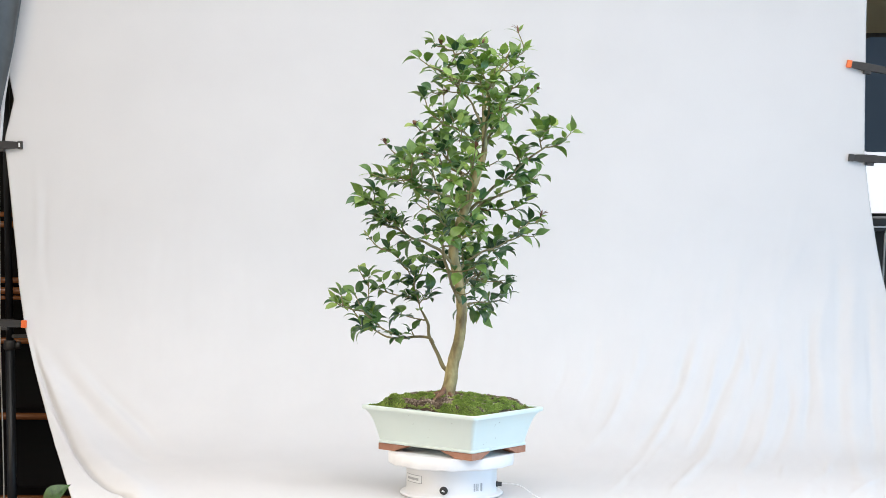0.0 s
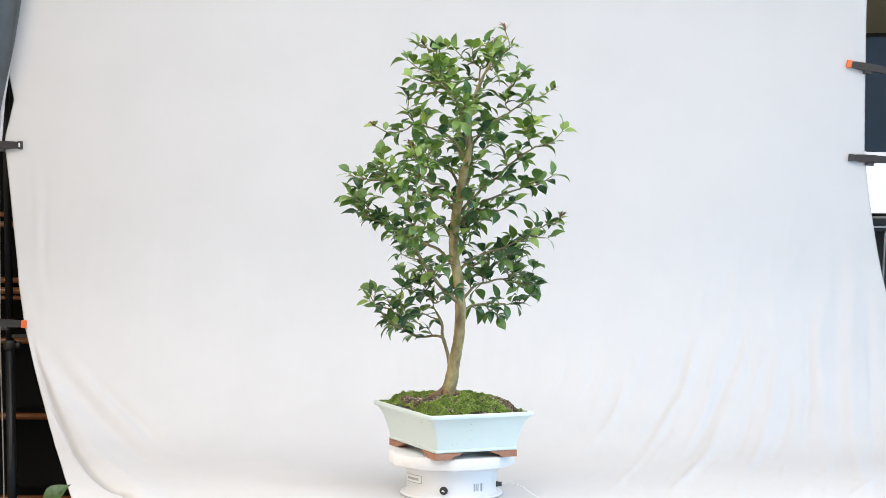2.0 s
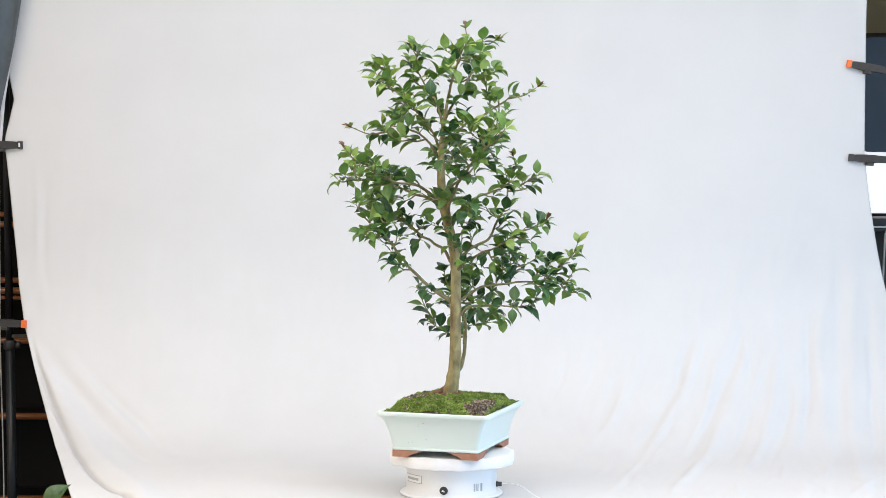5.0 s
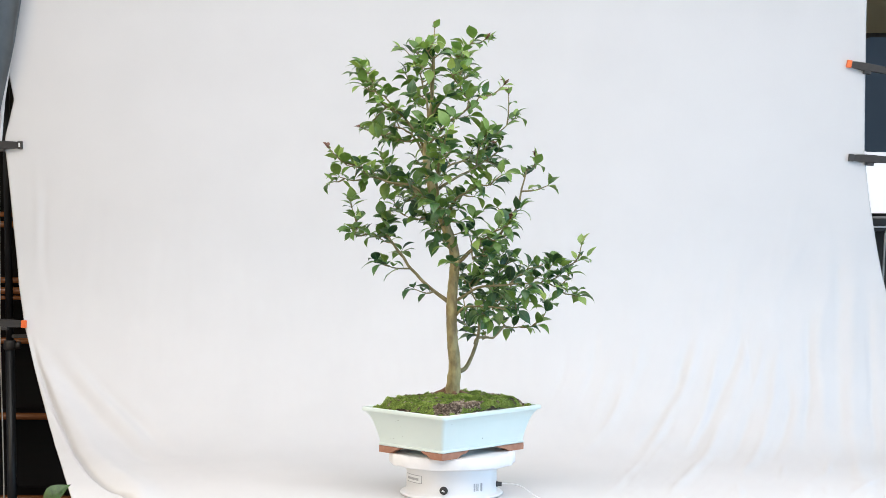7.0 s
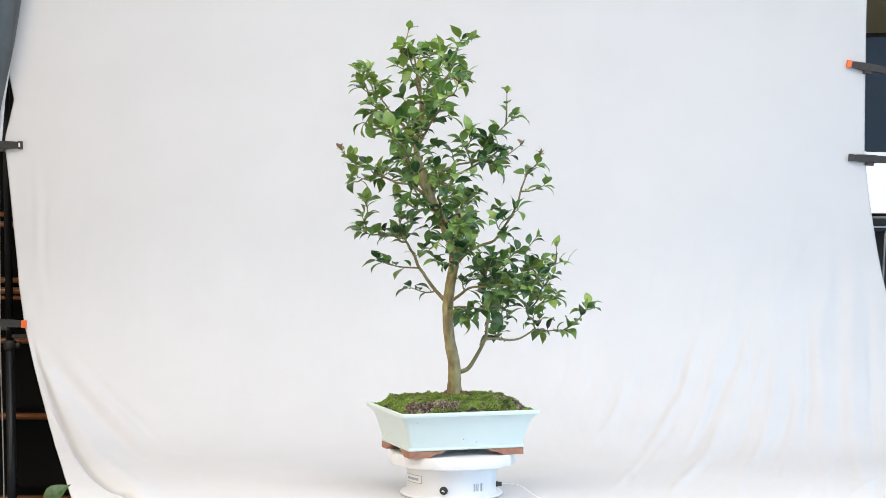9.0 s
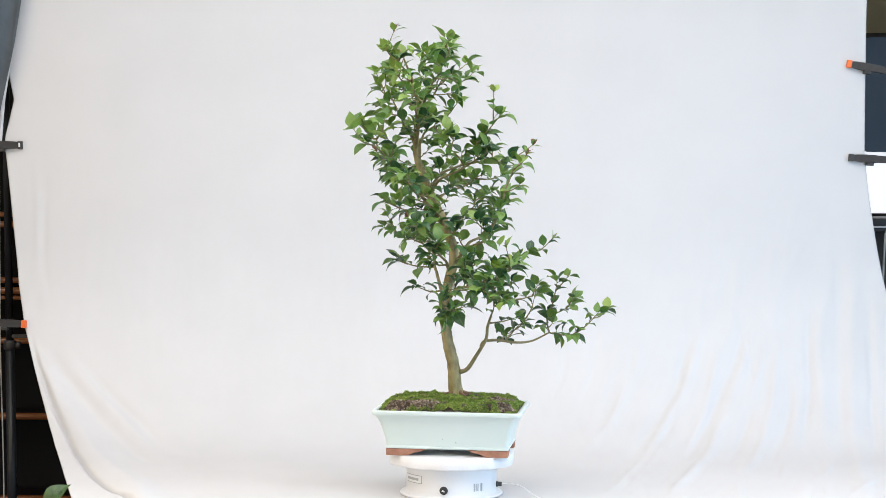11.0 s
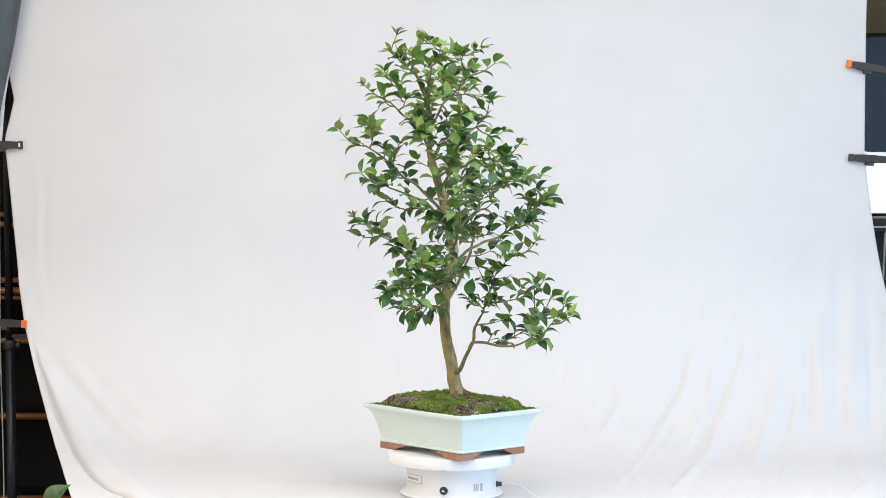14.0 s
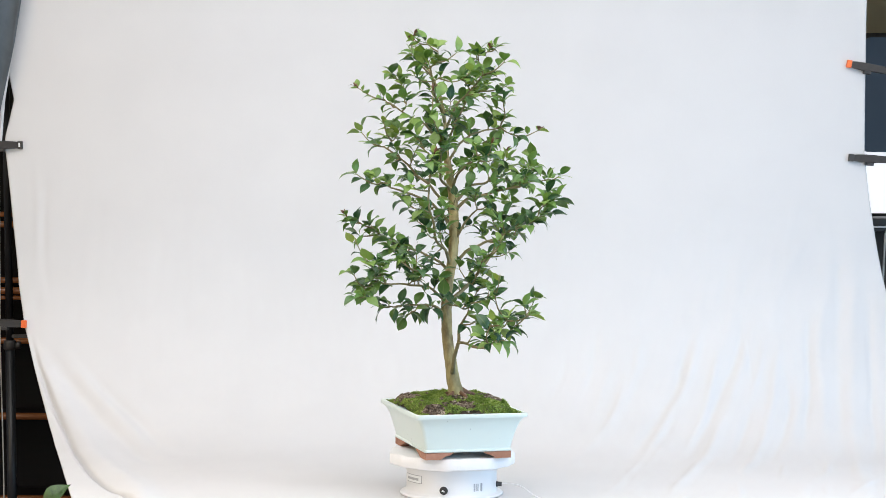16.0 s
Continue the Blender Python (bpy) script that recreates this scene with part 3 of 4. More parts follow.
TRUNK = [(-0.009, -0.009, 0.120, 0.0265), (-0.009, -0.008, 0.134, 0.0222), (-0.008, -0.007, 0.152, 0.0192), (-0.005, 0.000, 0.185, 0.0172), (-0.002, 0.005, 0.225, 0.0156), (0.013, 0.011, 0.288, 0.0142),
         (0.019, 0.012, 0.361, 0.0136), (0.011, 0.010, 0.433, 0.0130), (-0.002, 0.002, 0.505, 0.0126), (0.023, -0.007, 0.577, 0.0126), (0.059, -0.013, 0.649, 0.0115),
         (0.087, -0.010, 0.721, 0.0102), (0.101, -0.005, 0.771, 0.0074), (0.094, 0.000, 0.845, 0.0045), (0.098, 0.015, 0.920, 0.0033), (0.120, 0.040, 0.985, 0.0024), (0.138, 0.057, 1.030, 0.0012)]


def trunk_at(z):
    for a, b in zip(TRUNK, TRUNK[1:]):
        if z <= b[2]:
            f = (z - a[2]) / (b[2] - a[2])
            return Vector([a[i] + (b[i] - a[i]) * f for i in range(3)])
    return Vector(TRUNK[-1][:3])


def bark_trunk():
    bm = tube_bm([tuple(v) for v in spline(TRUNK, 7)], 20, wobble=0.10)
    for v in bm.verts:
        q = v.co - trunk_at(v.co.z)
        ring = noise.noise(Vector((v.co.z * 55, 3, 1))) + 0.6 * noise.noise(Vector((v.co.z * 130, 8, 2)))
        v.co += Vector((q.x, q.y, 0)) * 0.07 * ring
    part("trunk", bm, M_BARK, TREE, "smooth olive brown bark")
    # surface roots that leave the foot of the trunk and dip into the soil
    c = Vector((-0.009, -0.009, 0))
    for angle, k, length in ((278, 1.0, 1.0), (205, 0.75, 0.8), (330, 0.7, 0.7), (60, 0.8, 0.75), (130, 0.7, 0.9)):
        d = Vector((math.cos(radians(angle)), math.sin(radians(angle)), 0))
        rows = [(*(c + d * a * length + Vector((0, 0, z - 0.004 * (1 - k)))), r * k) for a, z, r in ((0.008, 0.160, 0.007), (0.026, 0.149, 0.0075), (0.048, 0.142, 0.006), (0.078, 0.128, 0.003))]
        part("root", tube_bm([tuple(v) for v in spline(rows, 6)], 12, wobble=0.25), M_ROOT, TREE, "reddish brown surface root")


bark_trunk()


def leafy_twig(bm, a, b, r0, r1, owner, first=0.25, big=1.0, bend=None, tip_leaf=True, young=False):
    """A curved twig from a to b with alternate leaves and an end rosette."""
    a, b = Vector(a), Vector(b)
    ln = (b - a).length
    side = Vector((RNG.uniform(-1, 1), RNG.uniform(-1, 1), RNG.uniform(-1, 0.2))) * ln * 0.10
    mid = (a + b) / 2 + (bend if bend is not None else side + Vector((0, 0, -0.05 * ln)))
    pts = spline([(*a, r0), (*mid, (r0 + r1) / 2), (*b, r1)], max(3, int(ln / 0.02)))
    tube_bm([tuple(p) for p in pts], 6, bm)
    s, turn = first * ln, RNG.uniform(0, 360)
    while s < ln - 0.008:
        f = s / ln * (len(pts) - 1)
        i = min(int(f), len(pts) - 2)
        p = Vector(pts[i][:3]).lerp(Vector(pts[i + 1][:3]), f - i)
        d = (Vector(pts[i + 1][:3]) - Vector(pts[i][:3])).normalized()
        turn += 137.5 + RNG.uniform(-25, 25)
        ref = d.cross(Vector((0, 0, 1)))
        if ref.length < 0.05:
            ref = Vector((1, 0, 0))
        ref.normalize()
        out = Matrix.Rotation(radians(turn), 3, d) @ ref
        out.z *= 0.45
        way = d * RNG.uniform(0.35, 0.85) + out.normalized() + Vector((0, 0, RNG.uniform(0.05, 0.65)))
        up = Vector((RNG.uniform(-0.5, 0.5), RNG.uniform(-0.5, 0.5), 1)) + d * 0.15
        TREE_MAKER.leaf(p, way, up, big * RNG.uniform(0.036, 0.061) * (1 - (0.38 if young else 0.10) * s / ln), owner)
        s += RNG.uniform(0.0133, 0.0225)
    if tip_leaf:
        d = (Vector(pts[-1][:3]) - Vector(pts[-3][:3])).normalized()
        ref = d.orthogonal().normalized()
        n = 2 if young else RNG.choice((3, 3, 4))
        for k in range(n):
            out = Matrix.Rotation(2 * math.pi * k / n + RNG.uniform(-0.5, 0.5), 3, d) @ ref
            TREE_MAKER.leaf(b, d * RNG.uniform(0.45, 1.1) + out * 0.8 + Vector((0, 0, 0.2)), Vector((RNG.uniform(-0.6, 0.6), RNG.uniform(-0.6, 0.6), 1)), big * RNG.uniform(0.034, 0.056) * (0.75 if young else 1), owner, young and k < 1)
    return [Vector(p[:3]) for p in pts]


def tip_bud(at, d, owner, red):
    bm = bmesh.new()
    d = Vector(d).normalized()
    rows = [(*(Vector(at) + d * s), r) for s, r in ((0, 0.001), (0.004, 0.0026), (0.010, 0.0034), (0.016, 0.0022), (0.021, 0.0004))]
    tube_bm(rows, 8, bm)
    part("bud", bm, M_RED if red else M_BUD, owner, "red-brown growing bud" if red else "pale green growing bud")


def limb(z_base, mids, tips, r=0.0055, fill=3, young=(), big=1.0, start=None):
    """A limb from the trunk at z_base along mids; twigs run from it to the tips, leaves all along."""
    base = Vector(start) if start else trunk_at(z_base - (0.03 if z_base > 0.3 else 0))
    owner = new("branch", None)
    bm = bmesh.new()
    line = spline([(*base, r * 0.95), *[(*m, r * (0.72 - 0.42 * i / max(1, len(mids)))) for i, m in enumerate(mids)]], 6)
    if z_base > 0.3:
        last = len(line) - 1
        for i, p in enumerate(line):
            e = 0.008 * math.sin(math.pi * min(1, i / last * 1.1)) if i / last * 1.1 < 1 else 0
            q = Vector((i * 0.23, z_base * 57, 1))
            p += Vector((e * noise.noise(q), e * noise.noise(q + Vector((0, 0, 7))), e * noise.noise(q + Vector((0, 0, 13))), 0))
    tube_bm([tuple(p) for p in line], 10, bm, wobble=0.12)
    me = bpy.data.meshes.new("branch")
    bpy.data.objects.remove(owner)
    owner = new("branch", me)
    owner.parent = TREE
    nodes = [Vector(p[:3]) for p in line[3:]]
    for n, tip in enumerate(tips):
        tip = Vector(tip)
        hub = trunk_at(z_base)
        best = min(nodes, key=lambda q: (q - tip).length + 0.5 * max(0.0, q.z - tip.z + 0.02) + 0.25 * (q - hub).length)
        d = tip - best
        end = tip - d.normalized() * min(0.014 if n in young else 0.026, d.length * 0.5)
        course = leafy_twig(bm, best, end, min(0.0026, r * 0.6), 0.0011, owner, 0.2, big, young=n in young)
        nodes += [course[int(len(course) * 0.45)], course[int(len(course) * 0.75)]]
        if n in young:
            tip_bud(end, d + Vector((0, 0, 0.05)), owner, z_base > 0.45)
            if z_base > 0.45:
                for k in range(2):
                    out = Vector((RNG.uniform(-1, 1), RNG.uniform(-1, 1), 0.8)).normalized()
                    x = out.cross(Vector((0.3, 0.2, 1))).normalized()
                    m = Matrix((x, out, x.cross(out))).transposed().to_4x4()
                    m.translation = end + d.normalized() * 0.008
                    ob = new("new_leaf", RED_MESH)
                    ob.parent = owner
                    ob.matrix_basis = m @ Matrix.Diagonal((0.022, 0.022, 0.022, 1))
                    tagged(ob, "small red-brown new leaf")
    # short side shoots that thicken the limb's own foliage
    for k in range(fill):
        q = RNG.choice(nodes[len(line) // 3:])
        d = Vector((RNG.uniform(-1, 1), RNG.uniform(-1, 1), RNG.uniform(-0.2, 0.9))).normalized()
        d = (d + (q - hub).normalized() * 0.8).normalized()
        leafy_twig(bm, q, q + d * RNG.uniform(0.035, 0.06), 0.002, 0.001, owner, 0.3, big)
    bm.normal_update()
    bm.to_mesh(me)
    bm.free()
    me.materials.append(M_TWIG)
    me.polygons.foreach_set("use_smooth", [True] * len(me.polygons))


# limbs from the lowest to the crown: height on the trunk, course, and the ends of the twigs that they carry
limb(0.2, [(-0.037, 0.010, 0.210), (-0.062, 0.013, 0.246), (-0.086, 0.009, 0.288), (-0.090, 0.009, 0.319), (-0.098, -0.004, 0.35)],
     [(-0.112, -0.016, 0.404), (-0.1, -0.052, 0.448), (-0.124, 0.004, 0.456), (-0.148, -0.032, 0.488), (-0.108, 0.032, 0.492), (-0.168, -0.052, 0.436), (-0.08, -0.06, 0.476), (-0.184, -0.024, 0.348), (-0.136, 0.056, 0.392), (-0.156, 0.008, 0.392), (-0.15, -0.03, 0.4), (-0.128, 0.088, 0.412), (-0.236, -0.048, 0.408), (-0.224, -0.032, 0.448), (-0.184, -0.028, 0.52), (-0.208, -0.04, 0.524), (-0.26, -0.052, 0.552)], 0.0078, 0, (16,))
limb(0.2001, [(-0.084, 0.008, 0.284), (-0.120, 0.000, 0.286), (-0.160, -0.010, 0.280), (-0.2, -0.03, 0.283), (-0.245, -0.04, 0.305)],
     [(-0.132, -0.02, 0.316), (-0.132, -0.076, 0.292), (-0.168, -0.136, 0.328), (-0.184, -0.108, 0.336), (-0.236, -0.044, 0.364), (-0.264, -0.02, 0.34), (-0.23, -0.1, 0.37), (-0.276, -0.076, 0.304), (-0.32, -0.008, 0.304), (-0.328, 0.032, 0.312), (-0.208, -0.168, 0.42), (-0.272, -0.016, 0.456), (-0.312, -0.128, 0.376), (-0.316, -0.084, 0.408), (-0.3, -0.032, 0.46), (-0.388, 0.008, 0.376), (-0.408, -0.04, 0.376)], 0.0055, 0, (14,), start=(-0.074, 0.010, 0.270))
limb(0.41, [(-0.02, 0.07, 0.418), (-0.06, 0.14, 0.43), (-0.1, 0.205, 0.435)],
     [(-0.004, 0.04, 0.452), (-0.048, 0.044, 0.46), (-0.076, 0.088, 0.4), (-0.052, 0.1, 0.464), (-0.052, 0.116, 0.444), (-0.04, 0.136, 0.492), (-0.104, 0.124, 0.456), (-0.076, 0.112, 0.528), (-0.148, 0.108, 0.46), (-0.1, 0.15, 0.5), (-0.068, 0.212, 0.424), (-0.06, 0.21, 0.49), (-0.084, 0.216, 0.452), (0.012, 0.244, 0.428), (-0.176, 0.124, 0.488), (-0.012, 0.248, 0.408), (-0.096, 0.248, 0.456), (-0.168, 0.204, 0.504), (-0.164, 0.244, 0.46), (-0.108, 0.288, 0.42), (-0.14, 0.256, 0.5), (-0.12, 0.304, 0.476), (-0.188, 0.276, 0.4), (-0.151, 0.305, 0.402), (-0.2, 0.276, 0.504), (-0.16, 0.296, 0.544)], 0.0044, 3, (25,))
limb(0.365, [(0.005, 0.05, 0.372), (-0.005, 0.105, 0.375), (-0.012, 0.15, 0.374)],
     [(0.016, 0.064, 0.36), (-0.028, 0.064, 0.364), (0.012, 0.108, 0.34), (0.004, 0.116, 0.36), (0.008, 0.14, 0.336), (-0.07, 0.15, 0.385), (-0.024, 0.196, 0.376), (-0.04, 0.212, 0.372), (0.02, 0.232, 0.404)], 0.004, 0, ())
limb(0.485, [(0.015, 0.04, 0.492), (0.04, 0.095, 0.512), (0.062, 0.15, 0.538)],
     [(0.072, 0.056, 0.488), (0.06, 0.13, 0.47), (0.008, 0.14, 0.52), (0.024, 0.14, 0.536), (0.036, 0.18, 0.512), (0.008, 0.18, 0.552), (0.11, 0.18, 0.56), (0.048, 0.224, 0.592), (0.1, 0.248, 0.544), (0.064, 0.26, 0.596), (0.092, 0.272, 0.584), (0.084, 0.272, 0.608)], 0.0048, 0, (11,))
limb(0.406, [(0.042, -0.054, 0.426), (0.061, -0.101, 0.476), (0.077, -0.136, 0.523), (0.092, -0.162, 0.565)],
     [(0.124, -0.048, 0.42), (0.176, -0.1, 0.484), (0.14, -0.1, 0.56), (0.184, -0.124, 0.496), (0.1, -0.156, 0.552), (0.096, -0.136, 0.608), (0.052, -0.212, 0.56), (0.088, -0.184, 0.608), (0.056, -0.2, 0.608), (0.144, -0.219, 0.56), (0.212, -0.176, 0.56), (0.204, -0.148, 0.616), (0.16, -0.224, 0.648), (0.19, -0.187, 0.652), (0.224, -0.144, 0.563)], 0.0062, 2, ())
limb(0.5, [(-0.025, -0.045, 0.52), (-0.05, -0.095, 0.545), (-0.075, -0.135, 0.57)],
     [(-0.052, -0.116, 0.536), (-0.072, -0.112, 0.536), (-0.11, -0.09, 0.6), (-0.1, -0.16, 0.584), (-0.044, -0.18, 0.616), (-0.12, -0.176, 0.588), (-0.1, -0.188, 0.596), (-0.084, -0.216, 0.648), (-0.104, -0.224, 0.648), (-0.132, -0.212, 0.648), (-0.032, -0.264, 0.616), (-0.016, -0.256, 0.656)], 0.0052, 4, ())
limb(0.64, [(0.045, -0.06, 0.652), (0.02, -0.12, 0.668), (-0.01, -0.175, 0.68)],
     [(0.076, -0.128, 0.628), (0.05, -0.19, 0.69), (-0.06, -0.16, 0.72), (0.024, -0.216, 0.68), (0.032, -0.224, 0.752), (-0.128, -0.156, 0.708), (-0.01, -0.23, 0.74), (0.008, -0.284, 0.7), (-0.064, -0.28, 0.712)], 0.0052, 4, ())
limb(0.662, [(0.085, -0.065, 0.675), (0.12, -0.12, 0.69), (0.155, -0.165, 0.705)],
     [(0.11, -0.19, 0.72), (0.136, -0.192, 0.692), (0.2, -0.144, 0.748), (0.21, -0.19, 0.74), (0.204, -0.248, 0.7), (0.216, -0.256, 0.68), (0.244, -0.22, 0.776)], 0.005, 4, (6,))
limb(0.50, [(-0.035, 0.03, 0.515), (-0.075, 0.062, 0.54), (-0.113, 0.09, 0.588), (-0.14, 0.105, 0.665), (-0.16, 0.105, 0.72)],
     [(0, 0.044, 0.584), (-0.056, 0.076, 0.5), (-0.096, 0.088, 0.612), (-0.056, 0.132, 0.6), (-0.104, 0.036, 0.64), (-0.116, 0.116, 0.564), (-0.132, 0.128, 0.624), (-0.16, 0.084, 0.716), (-0.196, 0.18, 0.688), (-0.192, 0.136, 0.748), (-0.2, 0.1, 0.768)], 0.0052, 0, (10,))
limb(0.69, [(0.03, 0.025, 0.7), (-0.03, 0.045, 0.725), (-0.085, 0.06, 0.76)],
     [(-0.032, 0.056, 0.74), (0.028, 0.112, 0.804), (-0.06, 0.08, 0.76), (-0.056, 0.036, 0.8), (-0.096, 0.084, 0.728), (-0.092, 0.04, 0.788), (-0.064, 0.072, 0.812), (-0.016, 0.116, 0.824), (0.012, 0.132, 0.832), (-0.096, 0.088, 0.792), (-0.096, 0.056, 0.828), (-0.14, 0.108, 0.872), (-0.108, 0.088, 0.928)], 0.0046, 0, (12,))
limb(0.7, [(0.03, -0.022, 0.715), (-0.035, -0.03, 0.735), (-0.095, -0.035, 0.752)],
     [(0.048, -0.036, 0.736), (-0.012, -0.068, 0.784), (-0.08, -0.016, 0.744), (-0.06, -0.08, 0.77), (-0.1, -0.02, 0.8), (-0.136, -0.024, 0.728), (-0.144, 0.004, 0.708), (-0.124, -0.092, 0.748), (-0.16, -0.04, 0.76), (-0.208, -0.04, 0.792)], 0.0046, 0, (9,))
limb(0.56, [(-0.01, -0.03, 0.59), (-0.04, -0.05, 0.62)],
     [(0.032, -0.016, 0.564), (-0.06, -0.03, 0.67), (-0.084, -0.084, 0.644), (-0.096, -0.032, 0.676)], 0.0036, 0, ())
limb(0.6, [(0.05, 0.035, 0.625), (0.072, 0.09, 0.655), (0.085, 0.14, 0.672)],
     [(0.056, 0.052, 0.62), (0.088, 0, 0.556), (0.024, 0.072, 0.58), (0.116, 0.06, 0.624), (0.03, 0.13, 0.65), (0.156, 0.092, 0.624), (0.18, 0.1, 0.648), (0.084, 0.16, 0.68), (0.092, 0.164, 0.7), (0.12, 0.2, 0.7), (0.064, 0.224, 0.684), (0.088, 0.26, 0.72)], 0.005, 0, ())
limb(0.625, [(0.085, 0.02, 0.655), (0.125, 0.055, 0.7), (0.155, 0.095, 0.745), (0.185, 0.14, 0.78)],
     [(0.116, -0.008, 0.648), (0.124, 0.048, 0.696), (0.18, 0.06, 0.7), (0.128, 0.112, 0.708), (0.168, 0.064, 0.756), (0.156, 0.044, 0.808), (0.184, 0.12, 0.74), (0.12, 0.13, 0.78), (0.184, 0.108, 0.824), (0.228, 0.088, 0.816), (0.212, 0.164, 0.784), (0.216, 0.084, 0.84), (0.148, 0.16, 0.864), (0.24, 0.12, 0.84), (0.24, 0.208, 0.832)], 0.0052, 0, ())
limb(0.77, [(0.095, -0.045, 0.795), (0.085, -0.09, 0.82), (0.08, -0.14, 0.83)],
     [(0.072, -0.056, 0.832), (0.14, -0.11, 0.8), (0.092, -0.14, 0.788), (0.1, -0.12, 0.864), (0.088, -0.144, 0.872), (0.056, -0.152, 0.86), (0.152, -0.164, 0.844), (0.04, -0.19, 0.8), (-0.008, -0.128, 0.912), (0.084, -0.264, 0.828)], 0.0042, 0, (9,))
limb(0.8, [(0.09, 0.045, 0.83), (0.085, 0.1, 0.86), (0.08, 0.15, 0.89)],
     [(0.132, 0.024, 0.82), (0.104, 0.032, 0.844), (0.064, 0.048, 0.852), (0.03, 0.11, 0.86), (0.052, 0.104, 0.916), (0.096, 0.112, 0.92), (0.13, 0.15, 0.9), (0.116, 0.108, 0.96), (0.096, 0.18, 0.912), (0.156, 0.112, 0.976), (0.112, 0.16, 0.976), (0.076, 0.248, 0.932)], 0.0042, 0, (11,))
limb(0.79, [(0.125, -0.03, 0.83), (0.155, -0.06, 0.87), (0.175, -0.08, 0.905)],
     [(0.144, -0.04, 0.844), (0.21, -0.04, 0.88), (0.16, -0.088, 0.92), (0.216, -0.08, 0.896), (0.192, -0.128, 0.932), (0.164, -0.136, 0.952), (0.236, -0.124, 0.94), (0.12, -0.2, 0.948), (0.2, -0.124, 0.992), (0.2, -0.156, 0.988), (0.18, -0.171, 0.985), (0.208, -0.066, 0.855), (0.222, -0.096, 0.821)], 0.0042, 3, ())
limb(0.85, [(0.075, -0.02, 0.885), (0.055, -0.055, 0.925), (0.04, -0.085, 0.965)],
     [(0.088, -0.06, 0.912), (0.04, -0.02, 0.976), (0.084, -0.1, 0.948), (-0.004, -0.076, 0.92), (0.02, -0.06, 0.96), (0.112, -0.088, 0.98), (0.06, -0.092, 0.992), (0.012, -0.14, 0.912), (0.08, -0.076, 1.036), (0.045, -0.074, 1.036), (0.116, -0.088, 1.036), (0.032, -0.112, 1.036), (-0.032, -0.14, 1.008), (0.004, -0.128, 1.044)], 0.004, 0, (11,))
limb(0.87, [(0.07, 0.025, 0.905), (0.045, 0.045, 0.945), (0.025, 0.06, 0.985)],
     [(0.092, 0.024, 0.888), (0.056, 0.064, 0.928), (-0.02, 0.03, 0.96), (0.024, 0.048, 0.996), (0.048, 0.088, 0.996), (0.044, 0.12, 0.968), (0.016, 0.028, 1.008), (0.084, 0.052, 1.024), (-0.04, -0.04, 0.952), (0.04, -0.036, 1.032), (0.08, 0.112, 1.024), (-0.056, -0.044, 0.984), (0, 0.044, 1.052), (0.016, 0.096, 1.06), (0, 0.12, 1.052)], 0.004, 0, (14,))
limb(0.93, [(0.118, 0.03, 0.96), (0.14, 0.055, 0.995)],
     [(0.12, 0.02, 1.03), (0.19, 0.03, 0.98), (0.13, 0.08, 1.01), (0.184, 0.056, 1.032), (0.176, 0.096, 1.04), (0.144, 0.068, 1.08)], 0.0034, 0, (5,))


def trunk_shoots():
    """Short leafy shoots straight from the trunk and leader."""
    for k in range(15):
        bm = bmesh.new()
        me = bpy.data.meshes.new("shoot")
        owner = new("shoot", me)
        owner.parent = TREE
        z = 0.50 + 0.40 * (k + RNG.random()) / 15
        a = trunk_at(z)
        t = radians(k * 137.5 + RNG.uniform(-30, 30))
        d = Vector((math.cos(t), math.sin(t), RNG.uniform(0.3, 1.0))).normalized()
        leafy_twig(bm, a, a + d * RNG.uniform(0.035, 0.075), 0.0017, 0.0009, owner, 0.35)
        bm.to_mesh(me)
        bm.free()
        me.materials.append(M_TWIG)




def pale_leaves():
    for at, size in (((-0.002, 0.116, 1.040), 0.040), ((0.124, -0.078, 1.018), 0.038), ((-0.148, 0.302, 0.536), 0.040), ((-0.203, 0.277, 0.498), 0.042)):
        at = Vector(at)
        out = Vector((at.x, at.y, 0)).normalized()
        TREE_MAKER.leaf(at - out * 0.006, out * 0.5 + Vector((0, 0, 0.8)), out * -0.9 + Vector((0.3, 0.2, 0.4)), size / 0.78, TREE, True)


trunk_shoots()
pale_leaves()
TREE_MAKER.finish()


def mound(x, y):
    """Height of the soil over the plate."""
    ex, ey = x / 0.180, y / 0.138
    d = max(abs(ex), abs(ey))
    h = math.hypot(ex, ey) * 0.45 + d * 0.55
    return 0.110 + 0.022 * (1 - smooth01(0.84, 1.04, h)) + 0.012 * (1 - smooth01(0.0, 0.8, h)) + 0.004 * noise.noise(Vector((x * 45, y * 45, 2))) + 0.002 * noise.noise(Vector((x * 160, y * 160, 9)))


# bare soil between the moss: centre and half sizes
BARE = [(-0.010, -0.103, 0.090, 0.024), (0.088, 0.100, 0.085, 0.027), (-0.125, 0.012, 0.034, 0.042), (-0.016, -0.008, 0.046, 0.034), (-0.150, 0.092, 0.024, 0.026), (0.030, -0.070, 0.035, 0.022)]


def is_moss(x, y):
    ragged = 0.45 * noise.noise(Vector((x * 42 + 3.1, y * 42 - 1.2, 0.4))) + 0.35 * noise.noise(Vector((x * 110, y * 110, 4)))
    return min(math.hypot((x - cx) / rx, (y - cy) / ry) for cx, cy, rx, ry in BARE) + ragged > 1.0 and noise.noise(Vector((x * 60 - 7, y * 60, 9))) < 0.36


